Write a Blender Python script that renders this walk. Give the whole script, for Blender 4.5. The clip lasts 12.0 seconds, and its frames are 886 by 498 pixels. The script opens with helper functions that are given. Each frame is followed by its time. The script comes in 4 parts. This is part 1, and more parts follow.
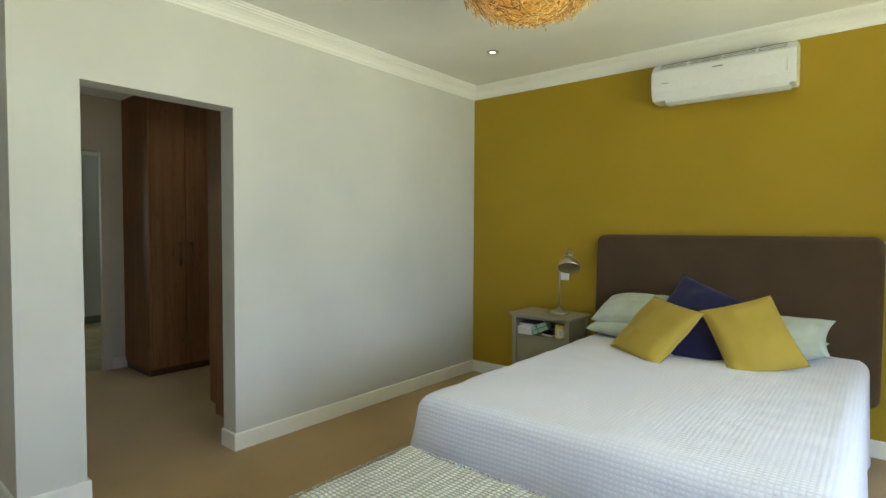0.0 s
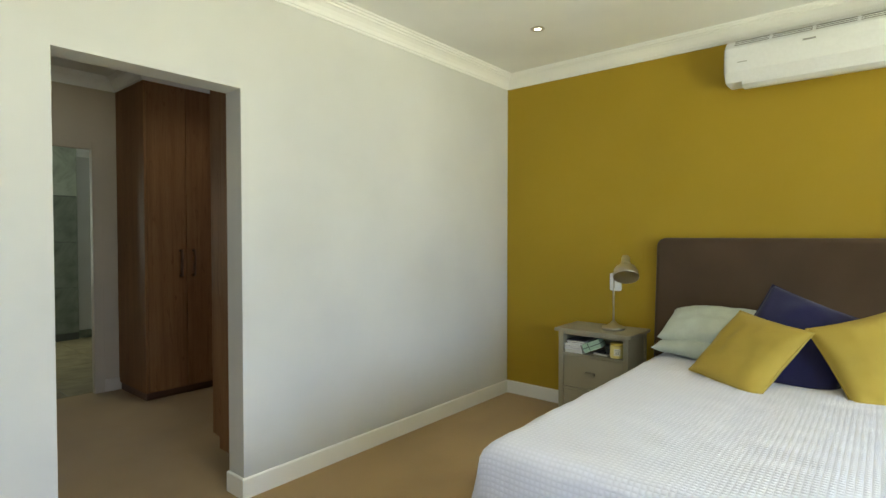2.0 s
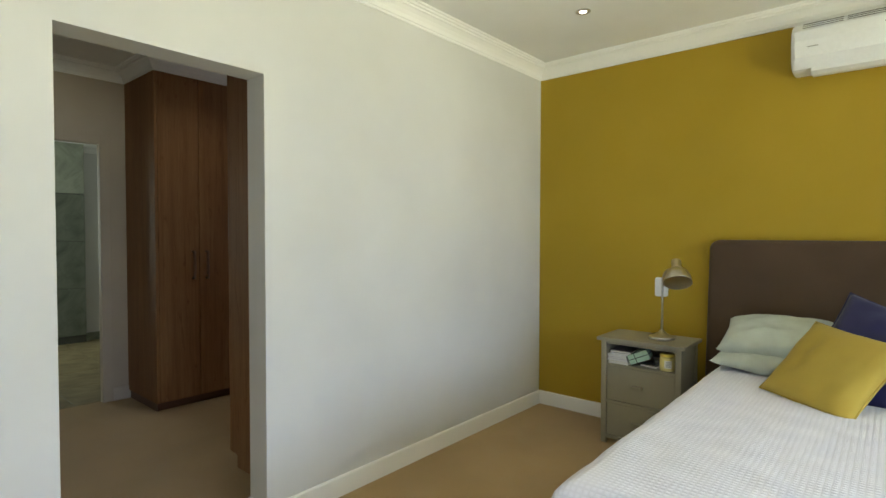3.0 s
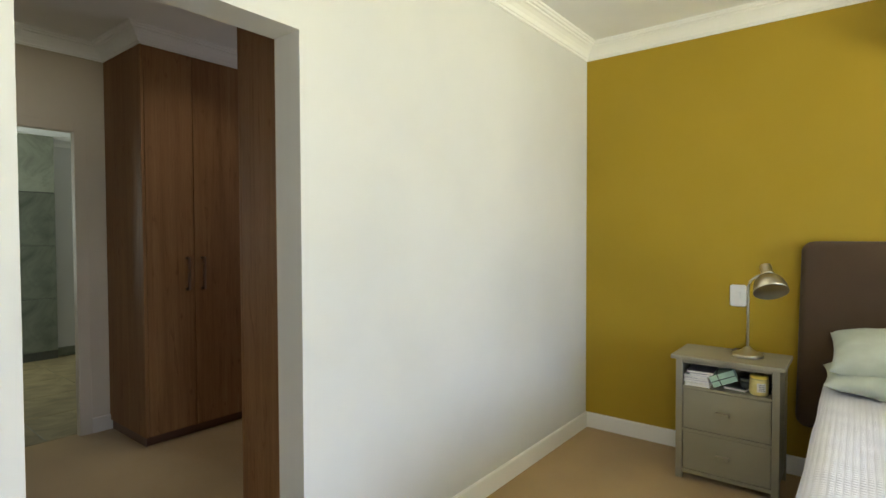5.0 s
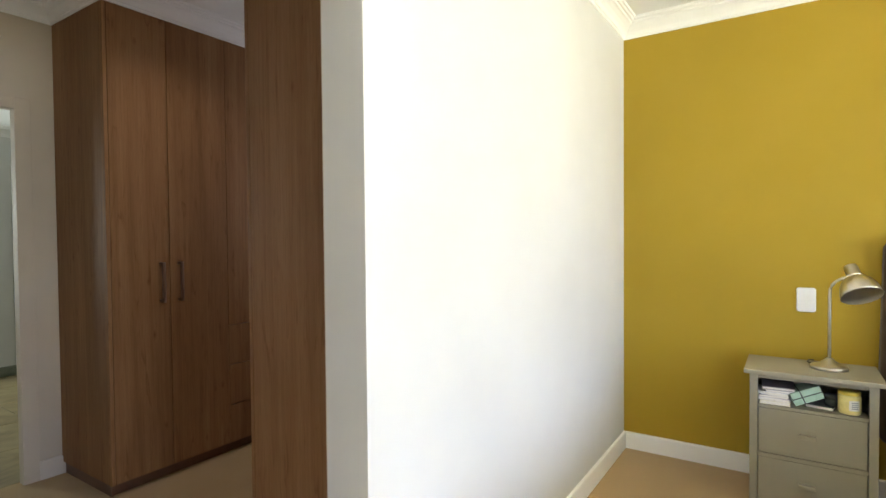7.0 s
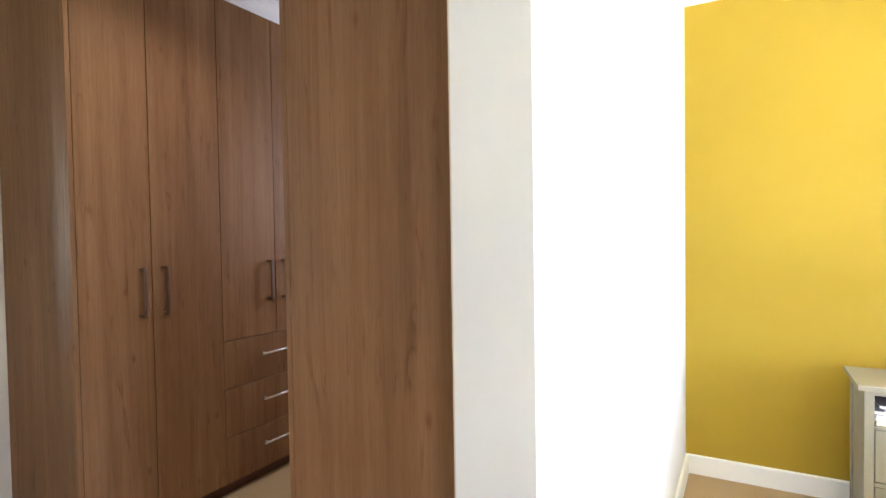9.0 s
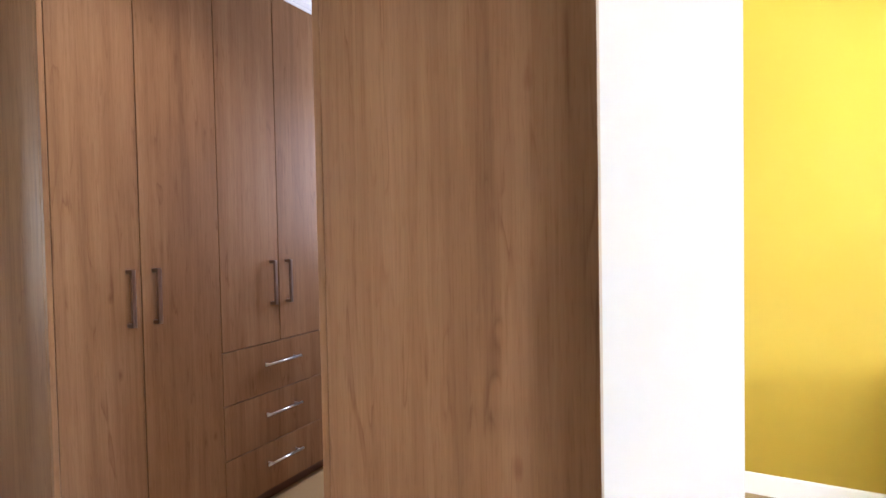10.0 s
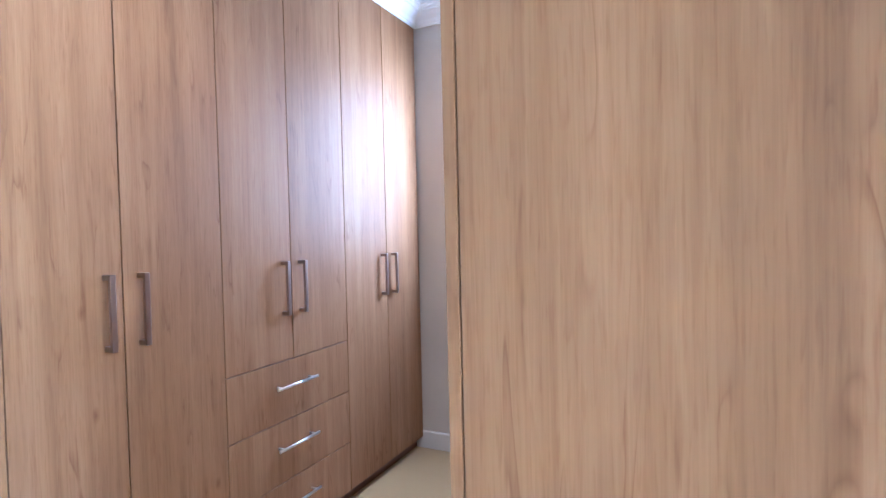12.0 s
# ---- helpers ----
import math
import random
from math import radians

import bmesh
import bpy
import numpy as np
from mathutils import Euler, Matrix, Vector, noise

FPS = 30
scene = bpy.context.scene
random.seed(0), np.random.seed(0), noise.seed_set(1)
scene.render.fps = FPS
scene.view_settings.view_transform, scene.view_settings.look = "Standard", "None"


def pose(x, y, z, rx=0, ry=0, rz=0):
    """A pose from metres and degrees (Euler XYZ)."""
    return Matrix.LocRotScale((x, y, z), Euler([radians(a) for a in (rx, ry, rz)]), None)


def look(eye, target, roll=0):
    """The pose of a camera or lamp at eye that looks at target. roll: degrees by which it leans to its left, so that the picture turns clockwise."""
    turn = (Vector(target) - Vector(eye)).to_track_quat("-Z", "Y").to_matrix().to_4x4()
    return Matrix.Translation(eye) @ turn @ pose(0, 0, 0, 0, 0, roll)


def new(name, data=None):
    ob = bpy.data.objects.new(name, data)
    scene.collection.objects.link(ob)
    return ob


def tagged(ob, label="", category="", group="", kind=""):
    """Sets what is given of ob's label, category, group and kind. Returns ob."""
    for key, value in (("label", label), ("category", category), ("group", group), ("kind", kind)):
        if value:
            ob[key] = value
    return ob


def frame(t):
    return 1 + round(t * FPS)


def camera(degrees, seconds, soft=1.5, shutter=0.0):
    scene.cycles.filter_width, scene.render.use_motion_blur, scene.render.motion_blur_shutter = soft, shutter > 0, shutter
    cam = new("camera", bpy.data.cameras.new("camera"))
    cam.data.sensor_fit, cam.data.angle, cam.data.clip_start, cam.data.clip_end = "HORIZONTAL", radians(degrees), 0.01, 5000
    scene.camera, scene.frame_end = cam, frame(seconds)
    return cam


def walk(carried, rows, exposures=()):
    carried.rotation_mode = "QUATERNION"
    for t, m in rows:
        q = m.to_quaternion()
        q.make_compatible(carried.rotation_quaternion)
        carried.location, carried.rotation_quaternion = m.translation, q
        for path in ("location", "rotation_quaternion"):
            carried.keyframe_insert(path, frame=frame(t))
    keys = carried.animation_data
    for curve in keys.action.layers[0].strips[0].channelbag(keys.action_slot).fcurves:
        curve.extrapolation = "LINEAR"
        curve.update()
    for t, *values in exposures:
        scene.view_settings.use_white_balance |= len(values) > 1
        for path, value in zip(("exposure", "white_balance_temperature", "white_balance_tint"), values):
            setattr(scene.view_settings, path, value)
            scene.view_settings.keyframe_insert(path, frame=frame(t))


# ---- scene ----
cam = camera(80.1, 12.0)
PATH = [
    (0, (-0.02, -0.077, 1.342), (-1.297, 1.46, 1.269), 0.3),
    (0.5, (-0.09, -0.02, 1.362), (-1.387, 1.5, 1.282), 0.3),
    (1, (-0.235, 0.035, 1.345), (-1.522, 1.566, 1.283), 0.1),
    (1.5, (-0.363, 0.13, 1.34), (-1.66, 1.652, 1.28), 0.1),
    (2, (-0.53, 0.18, 1.322), (-1.817, 1.71, 1.275), 0.0),
    (2.5, (-0.662, 0.248, 1.342), (-1.969, 1.761, 1.284), 0.1),
    (3, (-0.844, 0.272, 1.342), (-2.147, 1.789, 1.288), 0.1),
    (5, (-1.481, 0.426, 1.354), (-2.723, 1.993, 1.301), -0.2),
    (5.5, (-1.639, 0.438, 1.36), (-2.852, 2.028, 1.306), -0.2),
    (6, (-1.78, 0.464, 1.353), (-2.956, 2.08, 1.297), -0.3),
    (6.5, (-1.95, 0.518, 1.346), (-3.091, 2.161, 1.296), -0.4),
    (8.5, (-2.545, 0.698, 1.332), (-3.56, 2.421, 1.281), -0.8),
    (9, (-2.712, 0.774, 1.334), (-3.703, 2.51, 1.282), -0.9),
    (9.5, (-2.849, 0.83, 1.329), (-3.813, 2.582, 1.276), -1.0),
    (10, (-3.009, 0.924, 1.323), (-3.954, 2.688, 1.270), -1.1),
    (10.5, (-3.116, 0.992, 1.322), (-4.032, 2.769, 1.267), -1.1),
    (11, (-3.223, 1.074, 1.306), (-4.128, 2.857, 1.258), -1.3),
    (11.5, (-3.36, 1.132, 1.304), (-4.243, 2.926, 1.259), -1.4),
    (12, (-3.479, 1.19, 1.308), (-4.354, 2.988, 1.253), -1.3),
]
EXPOSURES = [(0.0, -0.60, 6200, 3), (1.0, -0.33, 6200, 5), (2.0, -0.28, 6200, 7), (3.0, -0.31, 6200, 9), (5.5, 0.18, 6250, 12), (6.5, 0.50, 6150, 15), (8.5, 1.52, 6000, 19), (9.5, 2.03, 5600, 21), (10.5, 2.52, 5450, 27), (11.5, 3.12, 4450, 15), (12.0, 3.25, 4250, 14)]
walk(cam, [(t, look(eye, target, roll)) for t, eye, target, roll in PATH], EXPOSURES)

# ---- world and light ----
world = bpy.data.worlds.new("world")
scene.world = world
world.use_nodes = True
wn = world.node_tree
sky = wn.nodes.new("ShaderNodeTexSky")
sky.sky_type, sky.sun_disc = "NISHITA", False
sky.sun_elevation, sky.sun_rotation = radians(62), radians(200)
wn.links.new(sky.outputs[0], wn.nodes["Background"].inputs[0])
wn.nodes["Background"].inputs[1].default_value = 0.12

sun = new("sun", bpy.data.lights.new("sun", "SUN"))
sun.data.energy, sun.data.angle, sun.data.color = 5.0, radians(0.5), (1.0, 0.95, 0.86)
sun.matrix_world = look((0, 0, 10), (0.35 * 3, 0.9 * 3, 10 - 5.6))


def area_lamp(name, eye, target, width, height, power, colour=(1, 1, 1), spread=180):
    lamp = new(name, bpy.data.lights.new(name, "AREA"))
    lamp.data.shape, lamp.data.size, lamp.data.size_y = "RECTANGLE", width, height
    lamp.data.energy, lamp.data.color, lamp.data.spread = power, colour, radians(spread)
    lamp.matrix_world = look(eye, target)
    return lamp


area_lamp("daylight_east", (1.97, 1.25, 1.20), (1.15, 1.25, 0.50), 3.1, 1.4, 80, (0.58, 0.73, 1.0), 128)
area_lamp("garden_light_east", (2.12, 1.25, 1.10), (1.36, 1.25, 2.05), 3.1, 1.4, 122, (1.0, 0.965, 0.60), 118)
area_lamp("daylight_south", (0.05, -2.66, 1.25), (0.05, 0.0, 1.1), 0.7, 1.9, 15, (0.95, 0.97, 1.0), 180)
area_lamp("daylight_dressing", (-4.555, 4.045, 1.75), (-5.0, 1.2, 1.35), 0.40, 0.95, 5.4, (0.88, 0.94, 1.0))
area_lamp("daylight_bathroom", (-8.30, 0.80, 1.5), (-7.5, 2.4, 1.35), 0.8, 1.15, 23, (0.90, 1.0, 0.86))


def spot(name, x, y, z, power, colour=(1.0, 0.80, 0.58)):
    lamp = new(name, bpy.data.lights.new(name, "SPOT"))
    lamp.data.energy, lamp.data.color, lamp.data.spot_size, lamp.data.spot_blend, lamp.data.shadow_soft_size = power, colour, radians(130), 1.0, 0.03
    lamp.location = (x, y, z)
    return lamp


spot("spot_bedroom", -2.265, 3.188, 2.64, 3)
spot("spot_dressing", -4.466, 2.163, 2.64, 11, (1.0, 0.90, 0.72))
bulb_light = new("pendant_glow", bpy.data.lights.new("pendant_glow", "POINT"))
bulb_light.data.energy, bulb_light.data.color, bulb_light.data.shadow_soft_size = 9, (1.0, 0.82, 0.56), 0.05
bulb_light.location = (-1.25, 1.995, 2.44)

# ---- materials ----
class Nodes:
    """A material's nodes, in short."""

    def __init__(self, name, rough=0.5, metal=0.0, spec=0.5):
        self.mat = bpy.data.materials.new(name)
        self.mat.use_nodes = True
        self.tree = self.mat.node_tree
        self.bsdf = self.tree.nodes["Principled BSDF"]
        self.set(rough, "Roughness"), self.set(metal, "Metallic"), self.set(spec, "Specular IOR Level")
        self.space = self.add("ShaderNodeTexCoord").outputs["Object"]

    def add(self, kind, **values):
        node = self.tree.nodes.new(kind)
        for key, value in values.items():
            node.inputs[key.replace("_", " ")].default_value = value
        return node

    def link(self, a, b):
        self.tree.links.new(a, b)

    def set(self, value, key):
        self.bsdf.inputs[key].default_value = value

    def scaled(self, scale, at=(0, 0, 0)):
        m = self.add("ShaderNodeMapping")
        m.inputs["Scale"].default_value = scale
        m.inputs["Location"].default_value = at
        self.link(self.space, m.inputs[0])
        return m.outputs[0]

    def noise(self, scale, detail=4.0, space=None, rough=0.5, distortion=0.0):
        n = self.add("ShaderNodeTexNoise", Scale=scale, Detail=detail, Roughness=rough, Distortion=distortion)
        self.link(space if space else self.space, n.inputs["Vector"])
        return n.outputs[0]

    def ramp(self, fac, stops):
        r = self.add("ShaderNodeValToRGB")
        e = r.color_ramp.elements
        while len(e) < len(stops):
            e.new(0.5)
        for k, (p, c) in enumerate(stops):
            e[k].position, e[k].color = p, (*c, 1)
        self.link(fac, r.inputs[0])
        return r.outputs[0]

    def range(self, fac, low, high, a=0.3, b=0.7):
        r = self.add("ShaderNodeMapRange")
        for k, v in enumerate((a, b, low, high)):
            r.inputs[k + 1].default_value = v
        self.link(fac, r.inputs[0])
        return r.outputs[0]

    def maths(self, op, a, b):
        m = self.tree.nodes.new("ShaderNodeMath")
        m.operation = op
        for k, v in enumerate((a, b)):
            if isinstance(v, (int, float)):
                m.inputs[k].default_value = v
            else:
                self.link(v, m.inputs[k])
        return m.outputs[0]

    def mix(self, fac, a, b, blend="MIX"):
        m = self.tree.nodes.new("ShaderNodeMix")
        m.data_type, m.blend_type = "RGBA", blend
        if isinstance(fac, (int, float)):
            m.inputs[0].default_value = fac
        else:
            self.link(fac, m.inputs[0])
        for k, v in ((6, a), (7, b)):
            if isinstance(v, tuple):
                m.inputs[k].default_value = (*v, 1)
            else:
                self.link(v, m.inputs[k])
        return m.outputs[2]

    def bump(self, height, strength=0.3, distance=0.002):
        b = self.add("ShaderNodeBump", Strength=strength, Distance=distance)
        self.link(height, b.inputs["Height"])
        self.link(b.outputs[0], self.bsdf.inputs["Normal"])

    def colour(self, socket):
        self.link(socket, self.bsdf.inputs["Base Color"])
        return self


def paint(name, colour, rough=0.55, grain=180.0, strength=0.12, vary=0.06):
    n = Nodes(name, rough, spec=0.35)
    low = tuple(c * (1 - vary) for c in colour)
    high = tuple(min(1, c * (1 + vary)) for c in colour)
    n.colour(n.ramp(n.noise(1.3, 5), [(0.3, low), (0.7, high)]))
    n.bump(n.noise(grain, 3), strength, 0.001)
    n.link(n.range(n.noise(4.0, 3), rough - 0.06, rough + 0.06), n.bsdf.inputs["Roughness"])
    return n.mat


def plain(name, colour, rough=0.5, metal=0.0, vary=0.08, grain=60.0):
    n = Nodes(name, rough, metal)
    low = tuple(c * (1 - vary) for c in colour)
    high = tuple(min(1, c * (1 + vary)) for c in colour)
    n.colour(n.ramp(n.noise(grain, 3), [(0.3, low), (0.7, high)]))
    n.bump(n.noise(grain * 6, 2), 0.06, 0.0005)
    return n.mat


def wood(name):
    """Brown laminate with a long upright grain."""
    n = Nodes(name, 0.55, spec=0.17)
    info = n.add("ShaderNodeObjectInfo")
    shift = n.add("ShaderNodeVectorMath")
    shift.operation = "ADD"
    wide = n.add("ShaderNodeCombineXYZ")
    off = n.maths("MULTIPLY", info.outputs["Random"], 37.0)
    for k in range(3):
        n.link(off, wide.inputs[k])
    n.link(n.space, shift.inputs[0])
    n.link(wide.outputs[0], shift.inputs[1])
    v = shift.outputs[0]

    def stretched(sx, sz):
        m = n.add("ShaderNodeMapping")
        m.inputs["Scale"].default_value = (sx, sx, sz)
        n.link(v, m.inputs[0])
        return m.outputs[0]

    broad = n.noise(1.0, 4, stretched(14, 0.5), 0.6, 0.4)
    drift = n.noise(1.0, 3, stretched(2.6, 0.9), 0.5, 0.4)
    streak = n.noise(1.0, 5, stretched(75, 1.6), 0.65, 0.3)
    fine = n.noise(1.0, 4, stretched(260, 6.0), 0.6)
    base = n.ramp(broad, [(0.25, (0.228, 0.117, 0.050)), (0.5, (0.284, 0.151, 0.067)), (0.75, (0.345, 0.19, 0.09))])
    base = n.mix(0.45, base, n.ramp(drift, [(0.32, (0.68, 0.58, 0.52)), (0.62, (1.08, 1.08, 1.08))]), "MULTIPLY")
    c = n.mix(0.55, base, n.ramp(streak, [(0.3, (0.80, 0.76, 0.72)), (0.5, (1, 1, 1)), (0.7, (1.12, 1.13, 1.14))]), "MULTIPLY")
    figure = n.noise(1.0, 2, stretched(17, 1.7), 0.5, 0.7)
    rings = n.maths("FRACT", n.maths("MULTIPLY", figure, 4.5), 0)
    line = n.ramp(rings, [(0.0, (0.66, 0.58, 0.52)), (0.05, (0.82, 0.77, 0.73)), (0.22, (1, 1, 1)), (0.94, (1, 1, 1)), (1.0, (0.66, 0.58, 0.52))])
    c = n.mix(n.range(n.noise(1.0, 3, stretched(19, 3.6)), 0.0, 0.75, 0.48, 0.62), c, line, "MULTIPLY")
    knot = n.add("ShaderNodeTexVoronoi", Scale=1.0)
    n.link(stretched(7.0, 3.4), knot.inputs["Vector"])
    halo = n.maths("ADD", knot.outputs["Distance"], n.maths("MULTIPLY", n.noise(1.0, 3, stretched(60, 22)), 0.07))
    c = n.mix(0.75, c, n.ramp(halo, [(0.035, (0.5, 0.38, 0.32)), (0.065, (0.72, 0.63, 0.57)), (0.13, (1, 1, 1))]), "MULTIPLY")
    tick = n.ramp(n.noise(1.0, 2, stretched(210, 14), 0.5), [(0.56, (1, 1, 1)), (0.66, (0.74, 0.66, 0.60))])
    c = n.mix(0.32, c, tick, "MULTIPLY")
    fleck = n.ramp(n.noise(1.0, 2, stretched(170, 9), 0.5), [(0.60, (1, 1, 1)), (0.72, (1.22, 1.2, 1.16))])
    c = n.mix(0.3, c, fleck, "MULTIPLY")
    pores = n.ramp(fine, [(0.35, (0.8, 0.77, 0.74)), (0.55, (1, 1, 1))])
    c = n.mix(0.4, c, pores, "MULTIPLY")
    n.colour(c)
    n.bump(fine, 0.10, 0.0006)
    n.link(n.range(broad, 0.51, 0.58), n.bsdf.inputs["Roughness"])
    return n.mat


def carpet_material():
    n = Nodes("beige_carpet", 0.95, spec=0.1)
    big = n.ramp(n.noise(2.2, 5), [(0.3, (0.375, 0.245, 0.098)), (0.7, (0.455, 0.302, 0.125))])
    tuft = n.noise(330, 3)
    c = n.mix(0.6, big, n.ramp(tuft, [(0.3, (0.6, 0.58, 0.55)), (0.6, (1.1, 1.1, 1.1))]), "MULTIPLY")
    n.colour(c)
    n.bump(n.maths("ADD", tuft, n.maths("MULTIPLY", n.noise(45, 3), 0.8)), 0.7, 0.004)
    n.set(0.3, "Sheen Weight")
    return n.mat


def waffle_material():
    n = Nodes("white_waffle_cotton", 0.85, spec=0.2)
    uv = n.add("ShaderNodeTexCoord").outputs["UV"]
    sep = n.add("ShaderNodeSeparateXYZ")
    n.link(uv, sep.inputs[0])

    def wave(k, scale):
        return n.maths("ABSOLUTE", n.maths("SINE", n.maths("MULTIPLY", sep.outputs[k], math.pi * scale), 0), 0)

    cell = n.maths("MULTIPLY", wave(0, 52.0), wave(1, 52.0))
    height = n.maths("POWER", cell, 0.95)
    # Hollows between the raised cells are darker: their shade is mixed into the colour.
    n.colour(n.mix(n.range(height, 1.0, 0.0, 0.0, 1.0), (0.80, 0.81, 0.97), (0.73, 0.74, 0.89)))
    n.bump(n.maths("ADD", height, n.maths("MULTIPLY", n.noise(300, 2), 0.15)), 0.38, 0.004)
    n.set(0.2, "Sheen Weight")
    return n.mat


def fabric(name, colour, rough=0.85, weave=700.0, folds=9.0, strength=0.35, sheen=0.2):
    n = Nodes(name, rough, spec=0.2)
    low, high = tuple(c * 0.86 for c in colour), tuple(min(1, c * 1.1) for c in colour)
    c = n.ramp(n.noise(folds, 4), [(0.3, low), (0.7, high)])
    thread = n.noise(weave, 2)
    n.colour(n.mix(0.35, c, n.ramp(thread, [(0.3, (0.7, 0.7, 0.7)), (0.65, (1.1, 1.1, 1.1))]), "MULTIPLY"))
    n.bump(n.maths("ADD", thread, n.maths("MULTIPLY", n.noise(folds * 2.5, 3), 2.0)), strength, 0.002)
    n.set(sheen, "Sheen Weight")
    return n.mat


def throw_material():
    """Cream wool in rows of raised stitches, with greyer rows between."""
    n = Nodes("ribbed_wool", 0.95, spec=0.1)
    wobble = n.noise(14, 3)
    sep = n.add("ShaderNodeSeparateXYZ")
    n.link(n.space, sep.inputs[0])

    def wave(k, pitch, sway):
        place = n.maths("ADD", n.maths("MULTIPLY", sep.outputs[k], math.pi / pitch), n.maths("MULTIPLY", wobble, sway))
        return n.maths("ABSOLUTE", n.maths("SINE", place, 0), 0)

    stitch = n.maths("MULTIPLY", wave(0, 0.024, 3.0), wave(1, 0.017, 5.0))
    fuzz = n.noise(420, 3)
    # The ramp puts shade into the gaps between stitches; greyer rows follow below.
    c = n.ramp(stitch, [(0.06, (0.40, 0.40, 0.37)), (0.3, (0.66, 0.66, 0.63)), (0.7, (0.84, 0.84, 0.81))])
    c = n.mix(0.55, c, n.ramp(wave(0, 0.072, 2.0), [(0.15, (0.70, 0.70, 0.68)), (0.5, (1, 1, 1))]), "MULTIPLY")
    n.colour(n.mix(0.3, c, n.ramp(fuzz, [(0.3, (0.75, 0.75, 0.74)), (0.6, (1.06, 1.06, 1.06))]), "MULTIPLY"))
    n.bump(n.maths("ADD", stitch, n.maths("MULTIPLY", fuzz, 0.2)), 0.8, 0.007)
    return n.mat


def metal(name, colour, rough):
    n = Nodes(name, rough, 1.0)
    n.colour(n.ramp(n.noise(30, 3), [(0.3, tuple(c * 0.9 for c in colour)), (0.7, colour)]))
    n.bump(n.noise(1.0, 2, n.scaled((400, 400, 20))), 0.05, 0.0004)
    return n.mat


def glow(name, colour, strength):
    n = Nodes(name)
    n.bsdf.inputs["Emission Color"].default_value = (*colour, 1)
    n.set(strength, "Emission Strength")
    return n.mat


def glass_material():
    n = Nodes("clear_glass", 0.02)
    n.set(1.0, "Transmission Weight"), n.set(1.45, "IOR")
    return n.mat


def stone_material(name, a, b, scale=3.0, rough=0.35):
    n = Nodes(name, rough)
    v = n.noise(scale, 8, None, 0.6, 1.5)
    n.colour(n.ramp(v, [(0.3, a), (0.55, b), (0.7, tuple(c * 1.15 for c in b))]))
    n.bump(n.noise(60, 4), 0.15, 0.002)
    return n.mat


M_WALL = paint("white_wall_paint", (0.635, 0.632, 0.618))
M_MUSTARD = paint("mustard_wall_paint", (0.385, 0.260, 0.0165), 0.7, vary=0.04)
M_TAUPE = paint("dressing_room_paint", (0.52, 0.445, 0.35))
M_TAUPETRIM = paint("taupe_trim_paint", (0.60, 0.535, 0.46), 0.4, 60, 0.05, 0.03)
M_CEIL = paint("ceiling_paint", (0.84, 0.84, 0.82), 0.7)
M_TRIM = paint("trim_gloss_paint", (0.88, 0.875, 0.86), 0.35, 60, 0.05, 0.03)
M_WOOD = wood("brown_laminate")
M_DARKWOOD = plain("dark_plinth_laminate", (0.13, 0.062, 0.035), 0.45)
M_CARPET = carpet_material()
M_WAFFLE = waffle_material()
M_HEAD = fabric("brown_upholstery", (0.086, 0.054, 0.032), 0.9, 900, 3, 0.3)
M_YELLOW = fabric("mustard_velvet", (0.45, 0.33, 0.06), 0.8, 900, 2, 0.12, 0.08)
M_NAVY = fabric("navy_cotton", (0.018, 0.018, 0.075), 0.85, 800, 7)
M_MINT = fabric("pale_mint_cotton", (0.56, 0.62, 0.58), 0.85, 900, 8)
M_THROW = throw_material()
M_GREYWOOD = paint("grey_green_painted_wood", (0.29, 0.265, 0.195), 0.5, 40, 0.15, 0.1)
M_STEEL = metal("brushed_steel", (0.60, 0.575, 0.525), 0.3)
M_LINING = plain("pale_shade_lining", (0.85, 0.85, 0.84), 0.4)
M_HANDLE = metal("satin_nickel", (0.36, 0.27, 0.21), 0.36)
M_DRAWER_BAR = metal("polished_nickel", (0.78, 0.76, 0.74), 0.28)
M_PLASTIC = plain("white_plastic", (0.8, 0.8, 0.79), 0.35, 0, 0.02)
M_GREYPLASTIC = plain("dark_vent_plastic", (0.05, 0.05, 0.05), 0.5)
M_APPLIANCE = plain("white_appliance_plastic", (0.79, 0.81, 0.85), 0.35, 0, 0.02)
M_FAINT = plain("grey_print", (0.3, 0.31, 0.32), 0.5)
M_BULB = glow("lit_bulb", (1.0, 0.86, 0.66), 9.0)
M_GLASS = glass_material()
M_STICK = Nodes("split_cane", 0.55)
M_STICK.colour(M_STICK.ramp(M_STICK.add("ShaderNodeNewGeometry").outputs["Random Per Island"], [(0.0, (0.10, 0.04, 0.012)), (0.15, (0.42, 0.22, 0.04)), (0.5, (0.70, 0.42, 0.10)), (1.0, (0.92, 0.72, 0.36))]))
M_STICK.set(0.1, "Subsurface Weight")
M_STICK = M_STICK.mat
M_PAPER = plain("paper_pages", (0.74, 0.72, 0.68), 0.8, 0, 0.1, 200)
M_TILE = stone_material("grey_green_stone", (0.21, 0.23, 0.18), (0.36, 0.385, 0.31))
M_TILEDARK = stone_material("dark_green_stone", (0.10, 0.115, 0.09), (0.20, 0.22, 0.175))
M_GROUT = plain("grey_grout", (0.10, 0.105, 0.09), 0.8)
M_SLATE = stone_material("brown_slate_tile", (0.12, 0.09, 0.042), (0.29, 0.23, 0.12), 2.2, 0.45)
M_LAWN = stone_material("lawn", (0.09, 0.13, 0.03), (0.17, 0.22, 0.07), 1.5, 0.9)


